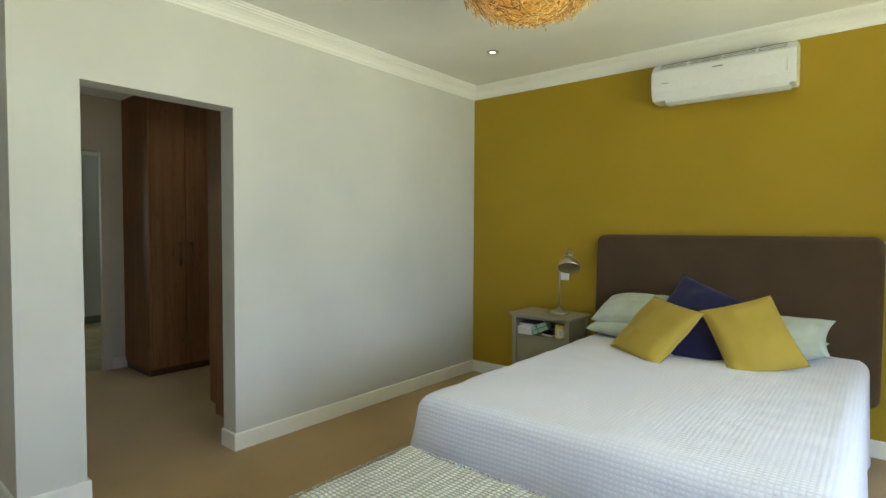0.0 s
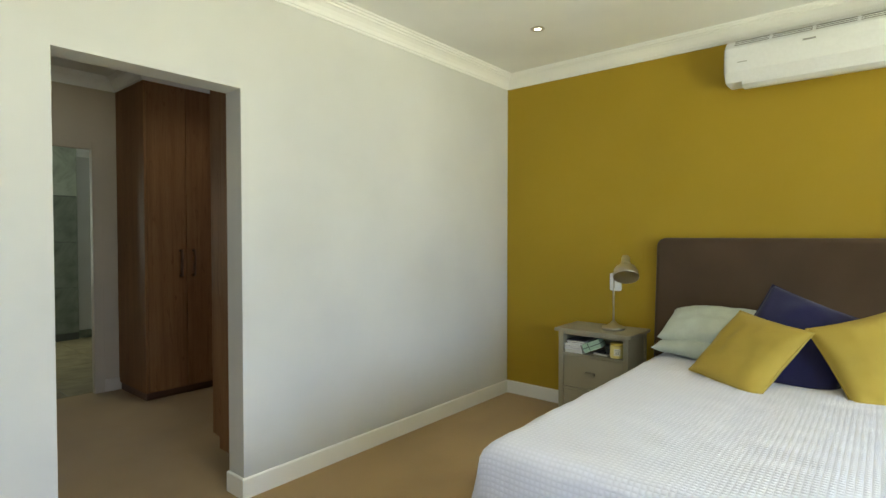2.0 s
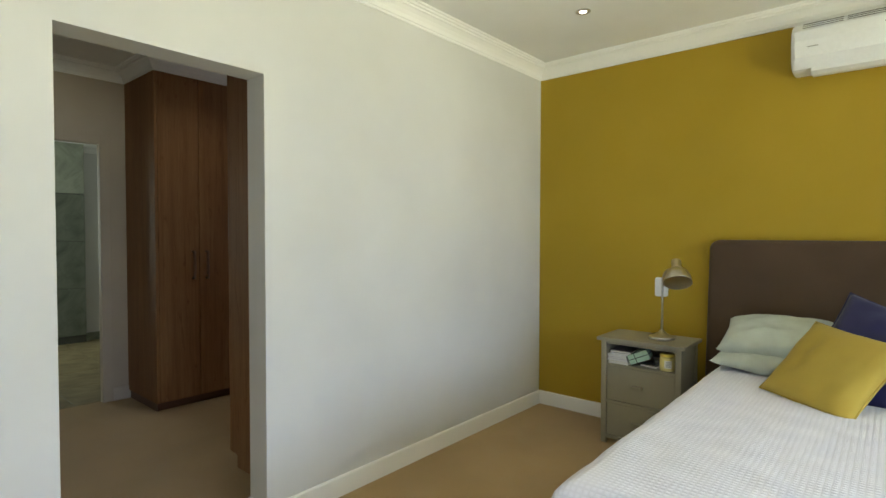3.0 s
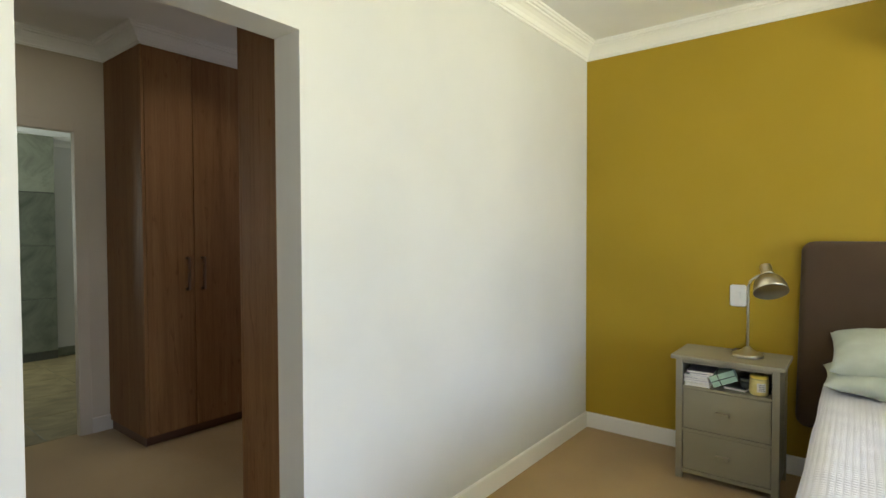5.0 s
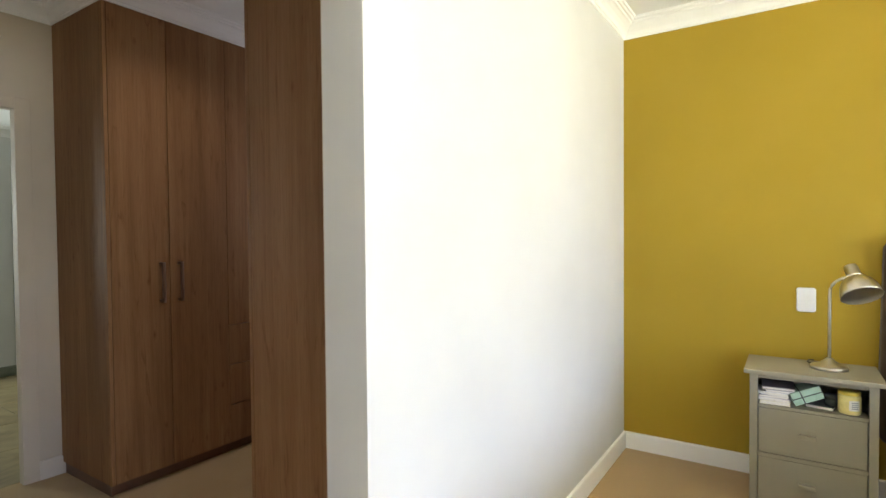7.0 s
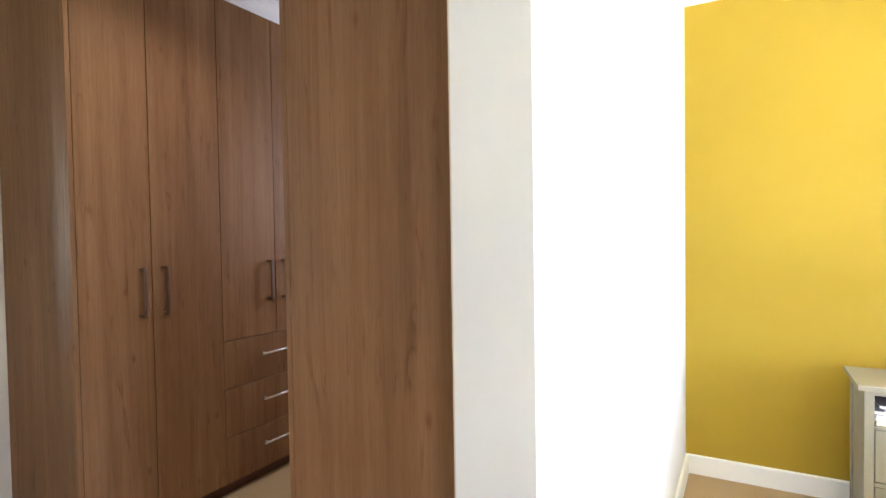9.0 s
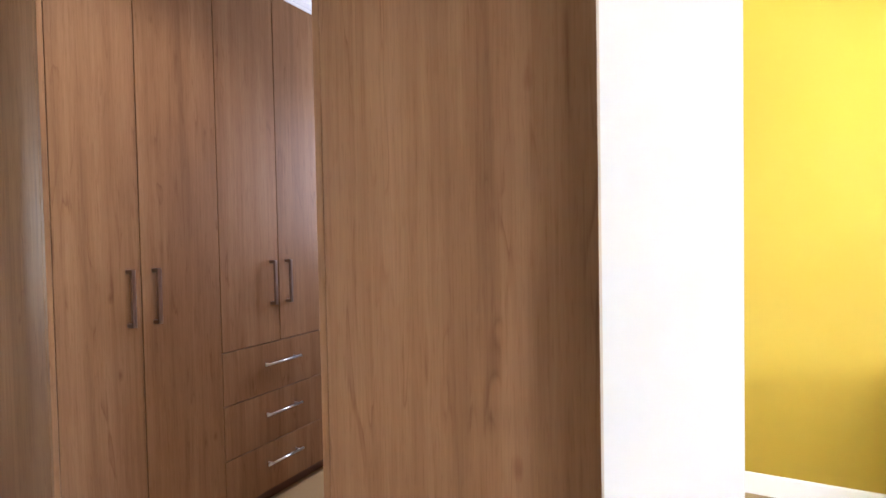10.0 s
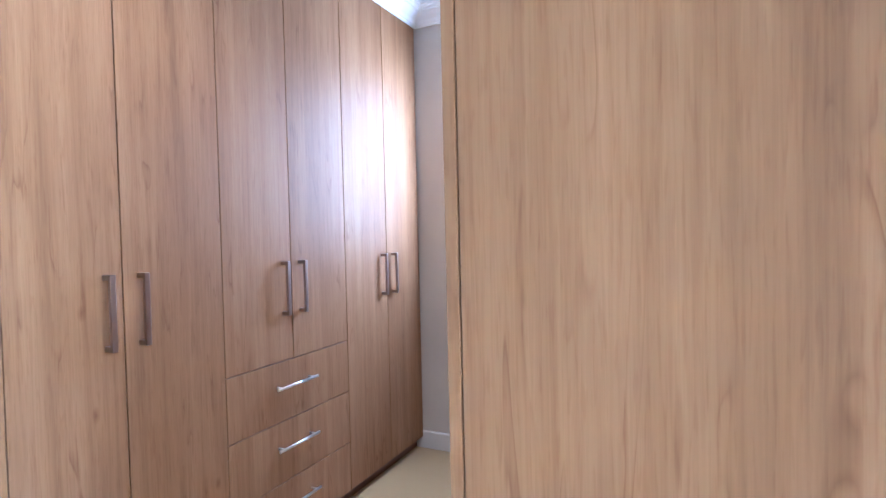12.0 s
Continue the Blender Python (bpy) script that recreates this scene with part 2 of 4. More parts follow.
# ---- mesh helpers ----
def mesh_object(name, bm, material, smooth=False):
    me = bpy.data.meshes.new(name)
    bm.normal_update()
    bm.to_mesh(me)
    bm.free()
    me.materials.append(material)
    if smooth:
        for p in me.polygons:
            p.use_smooth = True
    return new(name, me)


def part(name, bm, material, parent, label="", smooth=False):
    ob = mesh_object(name, bm, material, smooth)
    ob.parent = parent
    ob.matrix_parent_inverse = Matrix.Identity(4)
    return tagged(ob, label) if label else ob


def thing(name, x, y, z, label, category, group="", kind=""):
    ob = new(name)
    ob.empty_display_size = 0.1
    ob.location = (x, y, z)
    return tagged(ob, label, category, group, kind)


def box(x0, x1, y0, y1, z0, z1, bevel=0.0, segments=2, bm=None):
    made = bmesh.new()
    bmesh.ops.create_cube(made, size=1.0)
    for v in made.verts:
        v.co = Vector(((x0 + x1) / 2 + v.co.x * (x1 - x0), (y0 + y1) / 2 + v.co.y * (y1 - y0), (z0 + z1) / 2 + v.co.z * (z1 - z0)))
    if bevel:
        bmesh.ops.bevel(made, geom=made.edges[:], offset=bevel, segments=segments, profile=0.6, affect="EDGES")
    return join(bm, made)


def join(bm, made):
    if bm is None:
        return made
    me = bpy.data.meshes.new("scratch")
    made.to_mesh(me)
    made.free()
    bm.from_mesh(me)
    bpy.data.meshes.remove(me)
    return bm


def lathe(profile, steps=32, bm=None, m=Matrix.Identity(4)):
    """Turns a list of (radius, height) about z."""
    made = bmesh.new()
    rings = []
    for r, z in profile:
        rings.append([made.verts.new(m @ Vector((r * math.cos(a), r * math.sin(a), z))) for a in (2 * math.pi * k / steps for k in range(steps))])
    for a, b in zip(rings, rings[1:]):
        for k in range(steps):
            made.faces.new((a[k], a[(k + 1) % steps], b[(k + 1) % steps], b[k]))
    if profile[0][0] > 1e-5:
        made.faces.new(rings[0][::-1])
    if profile[-1][0] > 1e-5:
        made.faces.new(rings[-1])
    bmesh.ops.remove_doubles(made, verts=made.verts[:], dist=1e-6)
    bmesh.ops.recalc_face_normals(made, faces=made.faces[:])
    return join(bm, made)


def tube(points, radius, sides=10, bm=None):
    made = bmesh.new()
    rings = []
    for k, p in enumerate(points):
        p = Vector(p)
        d = (Vector(points[min(k + 1, len(points) - 1)]) - Vector(points[max(k - 1, 0)])).normalized()
        a = d.cross(Vector((0, 0, 1)) if abs(d.z) < 0.9 else Vector((1, 0, 0))).normalized()
        b = d.cross(a)
        rings.append([made.verts.new(p + radius * (math.cos(t) * a + math.sin(t) * b)) for t in (2 * math.pi * j / sides for j in range(sides))])
    for a, b in zip(rings, rings[1:]):
        for j in range(sides):
            made.faces.new((a[j], a[(j + 1) % sides], b[(j + 1) % sides], b[j]))
    made.faces.new(rings[0][::-1]), made.faces.new(rings[-1])
    bmesh.ops.recalc_face_normals(made, faces=made.faces[:])
    return join(bm, made)


def sweep(profile, corners, closed=False):
    """Runs a profile of (out, up) along corners in plan; out points to the left of the way."""
    bm = bmesh.new()
    n = len(corners)
    rings = []
    for k in range(n):
        p = Vector(corners[k])
        before = Vector(corners[k - 1]) if (k or closed) else None
        after = Vector(corners[(k + 1) % n]) if (k < n - 1 or closed) else None
        d1 = (p - before).normalized() if before is not None else (after - p).normalized()
        d2 = (after - p).normalized() if after is not None else d1
        n1, n2 = Vector((-d1.y, d1.x)), Vector((-d2.y, d2.x))
        mitre = (n1 + n2) / (1 + n1.dot(n2))
        rings.append([bm.verts.new((p.x + mitre.x * o, p.y + mitre.y * o, u)) for o, u in profile])
    m = len(profile)
    for k in range(n if closed else n - 1):
        a, b = rings[k], rings[(k + 1) % n]
        for j in range(m - 1):
            bm.faces.new((a[j], b[j], b[j + 1], a[j + 1]))
    if not closed:
        bm.faces.new(rings[0]), bm.faces.new(rings[-1][::-1])
    bmesh.ops.recalc_face_normals(bm, faces=bm.faces[:])
    return bm


def structure(name, bm, material, label="", smooth=False):
    return tagged(mesh_object(name, bm, material, smooth), label, kind="structure")


# ---- plan ----
WEST, NORTH, EAST, SOUTH, CEILING = -2.992, 3.955, 1.6, -2.55, 2.657
BACK = WEST - 0.146
OPEN_S, OPEN_N, OPEN_TOP = 0.770, 1.547, 2.057
DRESS_W, DRESS_S, DRESS_N = -5.61, 0.645, 4.03
ALCOVE = -4.3
BATH_E, BATH_W, BATH_S, BATH_N = DRESS_W - 0.12, -8.57, 0.15, 3.65
DOOR_S, DOOR_N, DOOR_TOP = 0.865, 1.685, 2.068

# ---- floors and ground ----
structure("floor", box(ALCOVE - 0.15, EAST + 0.15, SOUTH - 0.15, NORTH + 0.15, -0.2, 0.0), M_CARPET, "beige cut-pile bedroom carpet, evenly worn")
structure("floor_dressing", box(BATH_E + 0.06, ALCOVE - 0.15, 0.495, DRESS_N + 0.13, -0.2, 0.0), M_CARPET, "beige cut-pile carpet of the dressing room")
structure("ground", box(-60, 60, -60, 60, -0.5, -0.25), M_LAWN, "sunlit green lawn around the house")

# ---- walls ----
structure("wall_west_skin", box(BACK, BACK + 0.003, OPEN_N, NORTH, 0, CEILING), M_TAUPE, "taupe painted plaster on the dressing room side")
structure("wall_west", box(BACK + 0.0031, WEST, OPEN_N, NORTH, 0, CEILING), M_WALL, "white painted plaster wall of the bedroom")
structure("wall_west_pier", box(BACK, WEST, DRESS_S, OPEN_S, 0, CEILING), M_WALL, "white painted pier beside the opening")
structure("wall_west_lintel", box(BACK, WEST, OPEN_S, OPEN_N, OPEN_TOP, CEILING), M_WALL, "white painted lintel over the opening")
structure("wall_dressing_south", box(DRESS_W, WEST, DRESS_S - 0.15, DRESS_S, 0, CEILING), M_WALL, "white painted wall closing the dressing room")
structure("wall_north", box(BACK, EAST + 0.15, NORTH, NORTH + 0.15, 0, CEILING), M_MUSTARD, "mustard yellow painted feature wall behind the bed")
structure("wall_alcove", box(ALCOVE - 0.15, ALCOVE, SOUTH - 0.15, DRESS_S - 0.15, 0, CEILING), M_WALL, "white painted plaster wall")
E0, E1, EZ = -0.4, 2.85, 2.15
structure("wall_east", box(EAST, EAST + 0.15, E1, NORTH, 0, CEILING), M_WALL, "white painted plaster wall")
structure("wall_east_south", box(EAST, EAST + 0.15, SOUTH, E0, 0, CEILING), M_WALL, "white painted plaster wall")
structure("wall_east_lintel", box(EAST, EAST + 0.15, E0, E1, EZ, CEILING), M_WALL, "white painted lintel over the glass doors")
structure("wall_south", box(ALCOVE, -0.35, SOUTH - 0.15, SOUTH, 0, CEILING), M_WALL, "white painted plaster wall")
structure("wall_south_east", box(0.45, EAST + 0.15, SOUTH - 0.15, SOUTH, 0, CEILING), M_WALL, "white painted plaster wall")
structure("wall_south_lintel", box(-0.35, 0.45, SOUTH - 0.15, SOUTH, 2.15, CEILING), M_WALL, "white painted lintel over the window")
structure("wall_south_sill", box(-0.35, 0.45, SOUTH - 0.15, SOUTH, 0, 0.25), M_WALL, "white painted wall below the window")
structure("wall_dressing_west", box(BATH_E, DRESS_W, DOOR_N + 0.02, DRESS_N, 0, CEILING), M_TAUPE, "taupe painted wall of the dressing room")
structure("wall_dressing_west_south", box(BATH_E, DRESS_W, DRESS_S - 0.15, DOOR_S, 0, CEILING), M_TAUPE, "taupe painted wall of the dressing room")
structure("wall_dressing_lintel", box(BATH_E, DRESS_W, DOOR_S, DOOR_N + 0.02, DOOR_TOP + 0.01, CEILING), M_TAUPE, "taupe painted wall over the bathroom door")
DN = DRESS_N
structure("wall_dressing_north", box(BATH_E, -4.79, DN, DN + 0.13, 0, CEILING), M_TAUPE, "taupe painted end wall")
structure("wall_dressing_north_east", box(-4.32, BACK, DN, DN + 0.13, 0, CEILING), M_TAUPE, "taupe painted end wall")
structure("wall_dressing_north_lintel", box(-4.79, -4.32, DN, DN + 0.13, 2.27, CEILING), M_TAUPE, "taupe painted wall over the window")
structure("wall_dressing_north_sill", box(-4.79, -4.32, DN, DN + 0.13, 0, 1.23), M_TAUPE, "taupe painted wall below the window")

# bathroom beyond the door
structure("wall_bath_west", box(BATH_W - 0.15, BATH_W, 1.38, BATH_N, 0, CEILING), M_WALL, "white painted bathroom wall")
structure("wall_bath_west_corner", box(BATH_W - 0.15, BATH_W, BATH_S, 0.32, 0, CEILING), M_WALL, "white painted bathroom wall")
structure("wall_bath_west_sill", box(BATH_W - 0.15, BATH_W, 0.32, 1.38, 0, 0.88), M_WALL, "white painted wall below the window")
structure("wall_bath_west_lintel", box(BATH_W - 0.15, BATH_W, 0.32, 1.38, 2.12, CEILING), M_WALL, "white painted wall over the window")
structure("wall_bath_north", box(BATH_W, BATH_E, BATH_N, BATH_N + 0.15, 0, CEILING), M_WALL, "white painted bathroom wall")
structure("wall_bath_south", box(BATH_W, BATH_E, BATH_S - 0.15, BATH_S, 0, CEILING), M_WALL, "white painted bathroom wall")

# ---- ceilings ----
structure("ceiling", box(ALCOVE - 0.15, EAST + 0.15, SOUTH - 0.15, NORTH + 0.15, CEILING, CEILING + 0.12), M_CEIL, "smooth off-white painted bedroom ceiling")
structure("ceiling_dressing", box(BATH_E, ALCOVE - 0.15, DRESS_S - 0.15, DRESS_N + 0.13, CEILING, CEILING + 0.12), M_CEIL, "smooth painted dressing room ceiling")
BATH_C = 2.46
structure("ceiling_bathroom", box(BATH_W, BATH_E, BATH_S, BATH_N, BATH_C, BATH_C + 0.12), M_CEIL, "smooth painted bathroom ceiling")

# ---- trim ----
T = CEILING
CORNICE = [(0, T - 0.103), (0.007, T - 0.101), (0.009, T - 0.090), (0.015, T - 0.088), (0.022, T - 0.068), (0.036, T - 0.050),
           (0.054, T - 0.036), (0.064, T - 0.032), (0.066, T - 0.023), (0.078, T - 0.021), (0.082, T - 0.011), (0.092, T - 0.009), (0.095, T)]
SKIRT = [(0, 0.103), (0.010, 0.103), (0.015, 0.098), (0.016, 0.0)]
structure("trim_cornice", sweep(CORNICE, [(WEST, DRESS_S - 0.15), (ALCOVE, DRESS_S - 0.15), (ALCOVE, SOUTH), (EAST, SOUTH), (EAST, NORTH), (WEST, NORTH)], True), M_TRIM, "white stepped plaster cornice round the bedroom")
W_X, W_S = -5.02, 1.852
E_X, E_S = -3.757, 1.767
structure("trim_cornice_dressing", sweep(CORNICE, [(DRESS_W, DRESS_S), (BACK, DRESS_S), (BACK, E_S), (E_X, E_S), (E_X, DRESS_N), (W_X, DRESS_N), (W_X, W_S), (DRESS_W, W_S)], True), M_TRIM, "white stepped plaster cornice round the dressing room")
structure("trim_cornice_bathroom", sweep([(a, z - T + BATH_C) for a, z in CORNICE], [(BATH_W, BATH_S), (BATH_E, BATH_S), (BATH_E, BATH_N), (BATH_W, BATH_N)], True), M_TRIM, "white plaster cornice round the bathroom")
structure("baseboard", sweep(SKIRT, [(EAST, E1), (EAST, NORTH), (WEST, NORTH), (WEST, OPEN_N), (BACK, OPEN_N)]), M_TRIM, "white painted skirting board with a rounded top")
structure("baseboard_pier", sweep(SKIRT, [(BACK, OPEN_S), (WEST, OPEN_S), (WEST, DRESS_S - 0.15), (ALCOVE, DRESS_S - 0.15)]), M_TRIM, "white painted skirting board with a rounded top")
structure("baseboard_dressing", sweep(SKIRT, [(DRESS_W, W_S + 0.02), (DRESS_W, DOOR_N + 0.055)]), M_TAUPETRIM, "painted skirting board beside the bathroom door")
structure("baseboard_dressing_end", sweep(SKIRT, [(E_X, DRESS_N), (W_X - 0.04, DRESS_N)]), M_TAUPETRIM, "painted skirting board on the end wall")

frame_bath = structure("door_1", box(DRESS_W - 0.05, DRESS_W + 0.014, DOOR_N - 0.02, DOOR_N + 0.055, 0, DOOR_TOP + 0.045, 0.004), M_TAUPE, "taupe painted bathroom door frame, open")
part("frame_side", box(DRESS_W - 0.05, DRESS_W + 0.014, DOOR_S - 0.055, DOOR_S + 0.02, 0, DOOR_TOP + 0.045, 0.004), M_TAUPE, frame_bath)
part("frame_head", box(DRESS_W - 0.05, DRESS_W + 0.014, DOOR_S + 0.02, DOOR_N - 0.02, DOOR_TOP - 0.02, DOOR_TOP + 0.045, 0.004), M_TAUPE, frame_bath)


def window(name, x0, x1, y0, y1, z0, z1, bars, label):
    """A white framed window in a wall opening; the bars cut its length into even panes."""
    along_x = (x1 - x0) > (y1 - y0)
    a0, a1 = (x0, x1) if along_x else (y0, y1)
    mid = (y0 + y1) / 2 if along_x else (x0 + x1) / 2
    w = new(name)
    tagged(w, label, kind="structure")

    def bit(title, a, b, c, d, t, material):
        bm = box(a, b, mid - t, mid + t, c, d, 0.003) if along_x else box(mid - t, mid + t, a, b, c, d, 0.003)
        return part(title, bm, material, w)

    f = 0.05
    bit("window_frame", a0, a0 + f, z0, z1, 0.03, M_TRIM)
    bit("window_frame", a1 - f, a1, z0, z1, 0.03, M_TRIM)
    bit("window_head", a0 + f, a1 - f, z1 - f, z1, 0.03, M_TRIM)
    bit("window_sill", a0 + f, a1 - f, z0, z0 + f, 0.03, M_TRIM)
    step = (a1 - a0 - 2 * f) / bars
    for k in range(1, bars):
        bit("window_mullion", a0 + f + k * step - 0.025, a0 + f + k * step + 0.025, z0 + f, z1 - f, 0.025, M_TRIM)
    for k in range(bars):
        pane = bit("pane", a0 + f + k * step + 0.026, a0 + f + (k + 1) * step - 0.026, z0 + f, z1 - f, 0.003, M_GLASS)
        pane.visible_shadow = False


window("window_east", EAST + 0.02, EAST + 0.08, E0, E1, 0.02, EZ, 4, "white framed glass doors to the garden, closed")
window("window_south", -0.35, 0.45, SOUTH - 0.09, SOUTH - 0.03, 0.25, 2.15, 1, "white framed bedroom window, closed")
window("window_dressing", -4.79, -4.32, DN + 0.04, DN + 0.10, 1.23, 2.27, 1, "white framed dressing room window, closed")
window("window_bathroom", BATH_W - 0.13, BATH_W - 0.07, 0.32, 1.38, 0.88, 2.12, 2, "white framed bathroom window, closed")


# ---- fitted wardrobes ----
def upright_handle(parent, x, y, z0, z1, way, material, label="satin nickel bar handle"):
    """A square bow handle; way is +1 or -1 along x, out of the door."""
    bm = box(*sorted((x, x + way * 0.036)), y - 0.0085, y + 0.0085, z0, z0 + 0.015, 0.0015)
    box(*sorted((x, x + way * 0.036)), y - 0.0085, y + 0.0085, z1 - 0.015, z1, 0.0015, bm=bm)
    box(*sorted((x + way * 0.027, x + way * 0.038)), y - 0.0085, y + 0.0085, z0, z1, 0.002, bm=bm)
    return part("handle", bm, material, parent, label)


def level_handle(parent, x, y0, y1, z, way, material):
    bm = tube([(x + way * 0.029, y0 - 0.012, z), (x + way * 0.029, y1 + 0.012, z)], 0.0058, 12)
    for y in (y0 + 0.014, y1 - 0.014):
        tube([(x, y, z), (x + way * 0.029, y, z)], 0.0055, 10, bm)
    return part("handle", bm, material, parent, "pale satin bar handle", True)


W_TOP, W_BASE = 2.556, 0.066
GAP, THICK = 0.0018, 0.018


def leaf(unit, name, x, way, y0, y1, z0, z1):
    return part(name, box(*sorted((x, x - way * THICK)), y0 + GAP, y1 - GAP, z0 + GAP, z1 - GAP, 0.0012, 1), M_WOOD, unit)


def wardrobe_unit(x, way, depth, y0, mid, y1, drawers, handles=True, label=""):
    """A wardrobe unit whose doors lie in the plane x and look along way."""
    u = thing("wardrobe_unit", x - way * depth / 2, (y0 + y1) / 2, 0, label, "wardrobe", "fitted wardrobe units")
    u.location = (0, 0, 0)
    part("carcass", box(*sorted((x - way * (THICK + 0.003), x - way * depth)), y0 + 0.001, y1 - 0.001, W_BASE, W_TOP, 0.001, 1), M_WOOD, u)
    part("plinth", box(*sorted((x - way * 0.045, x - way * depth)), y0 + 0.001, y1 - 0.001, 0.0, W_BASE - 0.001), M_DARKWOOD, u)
    low = 0.803 if drawers else W_BASE
    for k, (a, b) in enumerate(((y0, mid), (mid, y1))):
        door = leaf(u, "door", x, way, a, b, low, W_TOP)
        if handles:
            upright_handle(door, x, mid + (-0.052, 0.052)[k], 0.992, 1.213, way, M_HANDLE)
    if drawers:
        edges = (W_BASE, 0.304, 0.556, 0.803)
        for a, b in zip(edges, edges[1:]):
            front = leaf(u, "drawer_front", x, way, y0, y1, a, b)
            level_handle(front, x, 2.782, 3.000, (a + b) / 2 + 0.022, way, M_DRAWER_BAR)
    return u


DEPTH_W = W_X - DRESS_W - 0.002
wardrobe_unit(W_X, 1, DEPTH_W, 1.871, 2.178, 2.541, False, label="brown woodgrain fitted wardrobe unit with two full-height doors, closed")
wardrobe_unit(W_X, 1, DEPTH_W, 2.541, 2.896, 3.274, True, label="brown woodgrain fitted wardrobe unit with doors over three drawers")
wardrobe_unit(W_X, 1, DEPTH_W, 3.274, 3.65, 4.02, False, label="brown woodgrain fitted wardrobe unit with two doors, beside the end wall")
DEPTH_E = BACK - E_X - 0.002
for a in range(3):
    y = E_S + 0.019 + a * 0.737
    wardrobe_unit(E_X, -1, DEPTH_E, y, y + 0.368, y + 0.736, False, label="brown woodgrain fitted wardrobe unit backing onto the bedroom wall")


def end_panel(x, way, depth, y0, y1, notch, label, base):
    """The end panel of a wardrobe run, with a toe notch under the doors."""
    x0, x1 = x - way * 0.0195, x - way * depth
    u = thing("wardrobe_end_panel", 0, 0, 0, label, "wardrobe panel", "wardrobe end panels")
    part("side_panel", box(*sorted((x0, x1)), y0, y1, base, W_TOP, 0.0012, 1), M_WOOD, u)
    part("edge_strip", box(*sorted((x, x - way * 0.0175)), y0, y1, base, W_TOP, 0.0012, 1), M_WOOD, u)
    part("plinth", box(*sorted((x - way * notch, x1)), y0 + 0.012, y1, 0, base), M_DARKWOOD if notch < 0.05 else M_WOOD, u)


end_panel(W_X, 1, DEPTH_W, W_S, 1.87, 0.03, "brown woodgrain end panel of the wardrobe beside the bathroom door", W_BASE)
end_panel(E_X, -1, DEPTH_E, E_S, E_S + 0.0185, 0.06, "brown woodgrain end panel of the wardrobe beside the opening", 0.087)


# ---- bed ----
def cloth_box(x0, x1, y0, y1, z_top, z_low, flare, radius=0.07, wrinkle=0.004, flare_x=None):
    """A cloth laid over a box: a rounded top with skirts that hang and flare; UV in metres. flare_x: west, more towards the foot, east."""
    bm = bmesh.new()
    uv = bm.loops.layers.uv.new("uv")
    drop = z_top - z_low
    lx, ly = (x1 - x0) / 2, (y1 - y0) / 2
    cx, cy = (x0 + x1) / 2, (y0 + y1) / 2
    ex, ey = lx + drop, ly + drop
    nx, ny = int(2 * ex / 0.022), int(2 * ey / 0.022)

    def bend(s, half, out):
        """How far out and down lies a point s along the cloth from the middle."""
        a = abs(s)
        flat = half - radius
        arc = radius * math.pi / 2
        if a < flat:
            return s, 0.0
        sign = 1 if s > 0 else -1
        if a < flat + arc:
            t = (a - flat) / radius
            return sign * (flat + radius * math.sin(t)), radius * (1 - math.cos(t))
        d = a - flat - arc
        if isinstance(out, tuple):
            out = out[0] if s < 0 else out[1]
        return sign * (half + out * d), radius + d * 0.985

    grid = []
    for i in range(nx + 1):
        row = []
        s = -ex + 2 * ex * i / nx
        for j in range(ny + 1):
            t = -ey + 2 * ey * j / ny
            px, dx = bend(s, lx, (flare_x[0] + flare_x[1] * min(1.0, max(0.0, (-t - 0.2) / ly)), flare_x[2]) if flare_x else flare)
            py, dy = bend(t, ly, flare)
            d = max(dx, dy) + 0.25 * min(dx, dy)
            d = min(d, drop)
            wave = noise.noise(Vector((s * 2.2, t * 2.2, 3.0)))
            hang = min(1.0, max(dx, dy) / drop)
            fold = 0.02 * hang * math.sin((s if dy > dx else t) * 9.0 + 2.0 * wave)
            if dy > dx:
                py += fold * (1 if t > 0 else -1)
            else:
                px += fold * (1 if s > 0 else -1)
            z = z_top - d + wrinkle * wave * 2 + wrinkle * noise.noise(Vector((s * 9, t * 9, 1.0)))
            row.append((bm.verts.new((cx + px, cy + py, max(z, z_low))), s, t))
        grid.append(row)
    for i in range(nx):
        for j in range(ny):
            q = (grid[i][j], grid[i + 1][j], grid[i + 1][j + 1], grid[i][j + 1])
            f = bm.faces.new([v for v, _, _ in q])
            f.smooth = True
            for loop, (_, s, t) in zip(f.loops, q):
                loop[uv].uv = (s, t)
    return bm


BED_X0, BED_X1, BED_Y0, BED_Y1, BED_TOP = -1.628, -0.05, 1.68, 3.855, 0.60
bed = thing("bed", 0, 0, 0, "double bed with dark brown fabric headboard against the mustard wall", "bed")
part("bed_base", box(BED_X0 + 0.05, BED_X1 - 0.05, BED_Y0 + 0.06, BED_Y1 - 0.01, 0.06, 0.33, 0.01), M_HEAD, bed)
part("mattress", box(BED_X0 + 0.03, BED_X1 - 0.03, BED_Y0 + 0.04, BED_Y1 - 0.005, 0.332, BED_TOP - 0.035, 0.04, 3), M_PLASTIC, bed)
for px in (BED_X0 + 0.1, BED_X1 - 0.1):
    for py in (BED_Y0 + 0.12, BED_Y1 - 0.12):
        part("leg", lathe([(0.03, 0.0), (0.035, 0.06)], 16, m=Matrix.Translation((px, py, 0))), M_DARKWOOD, bed)


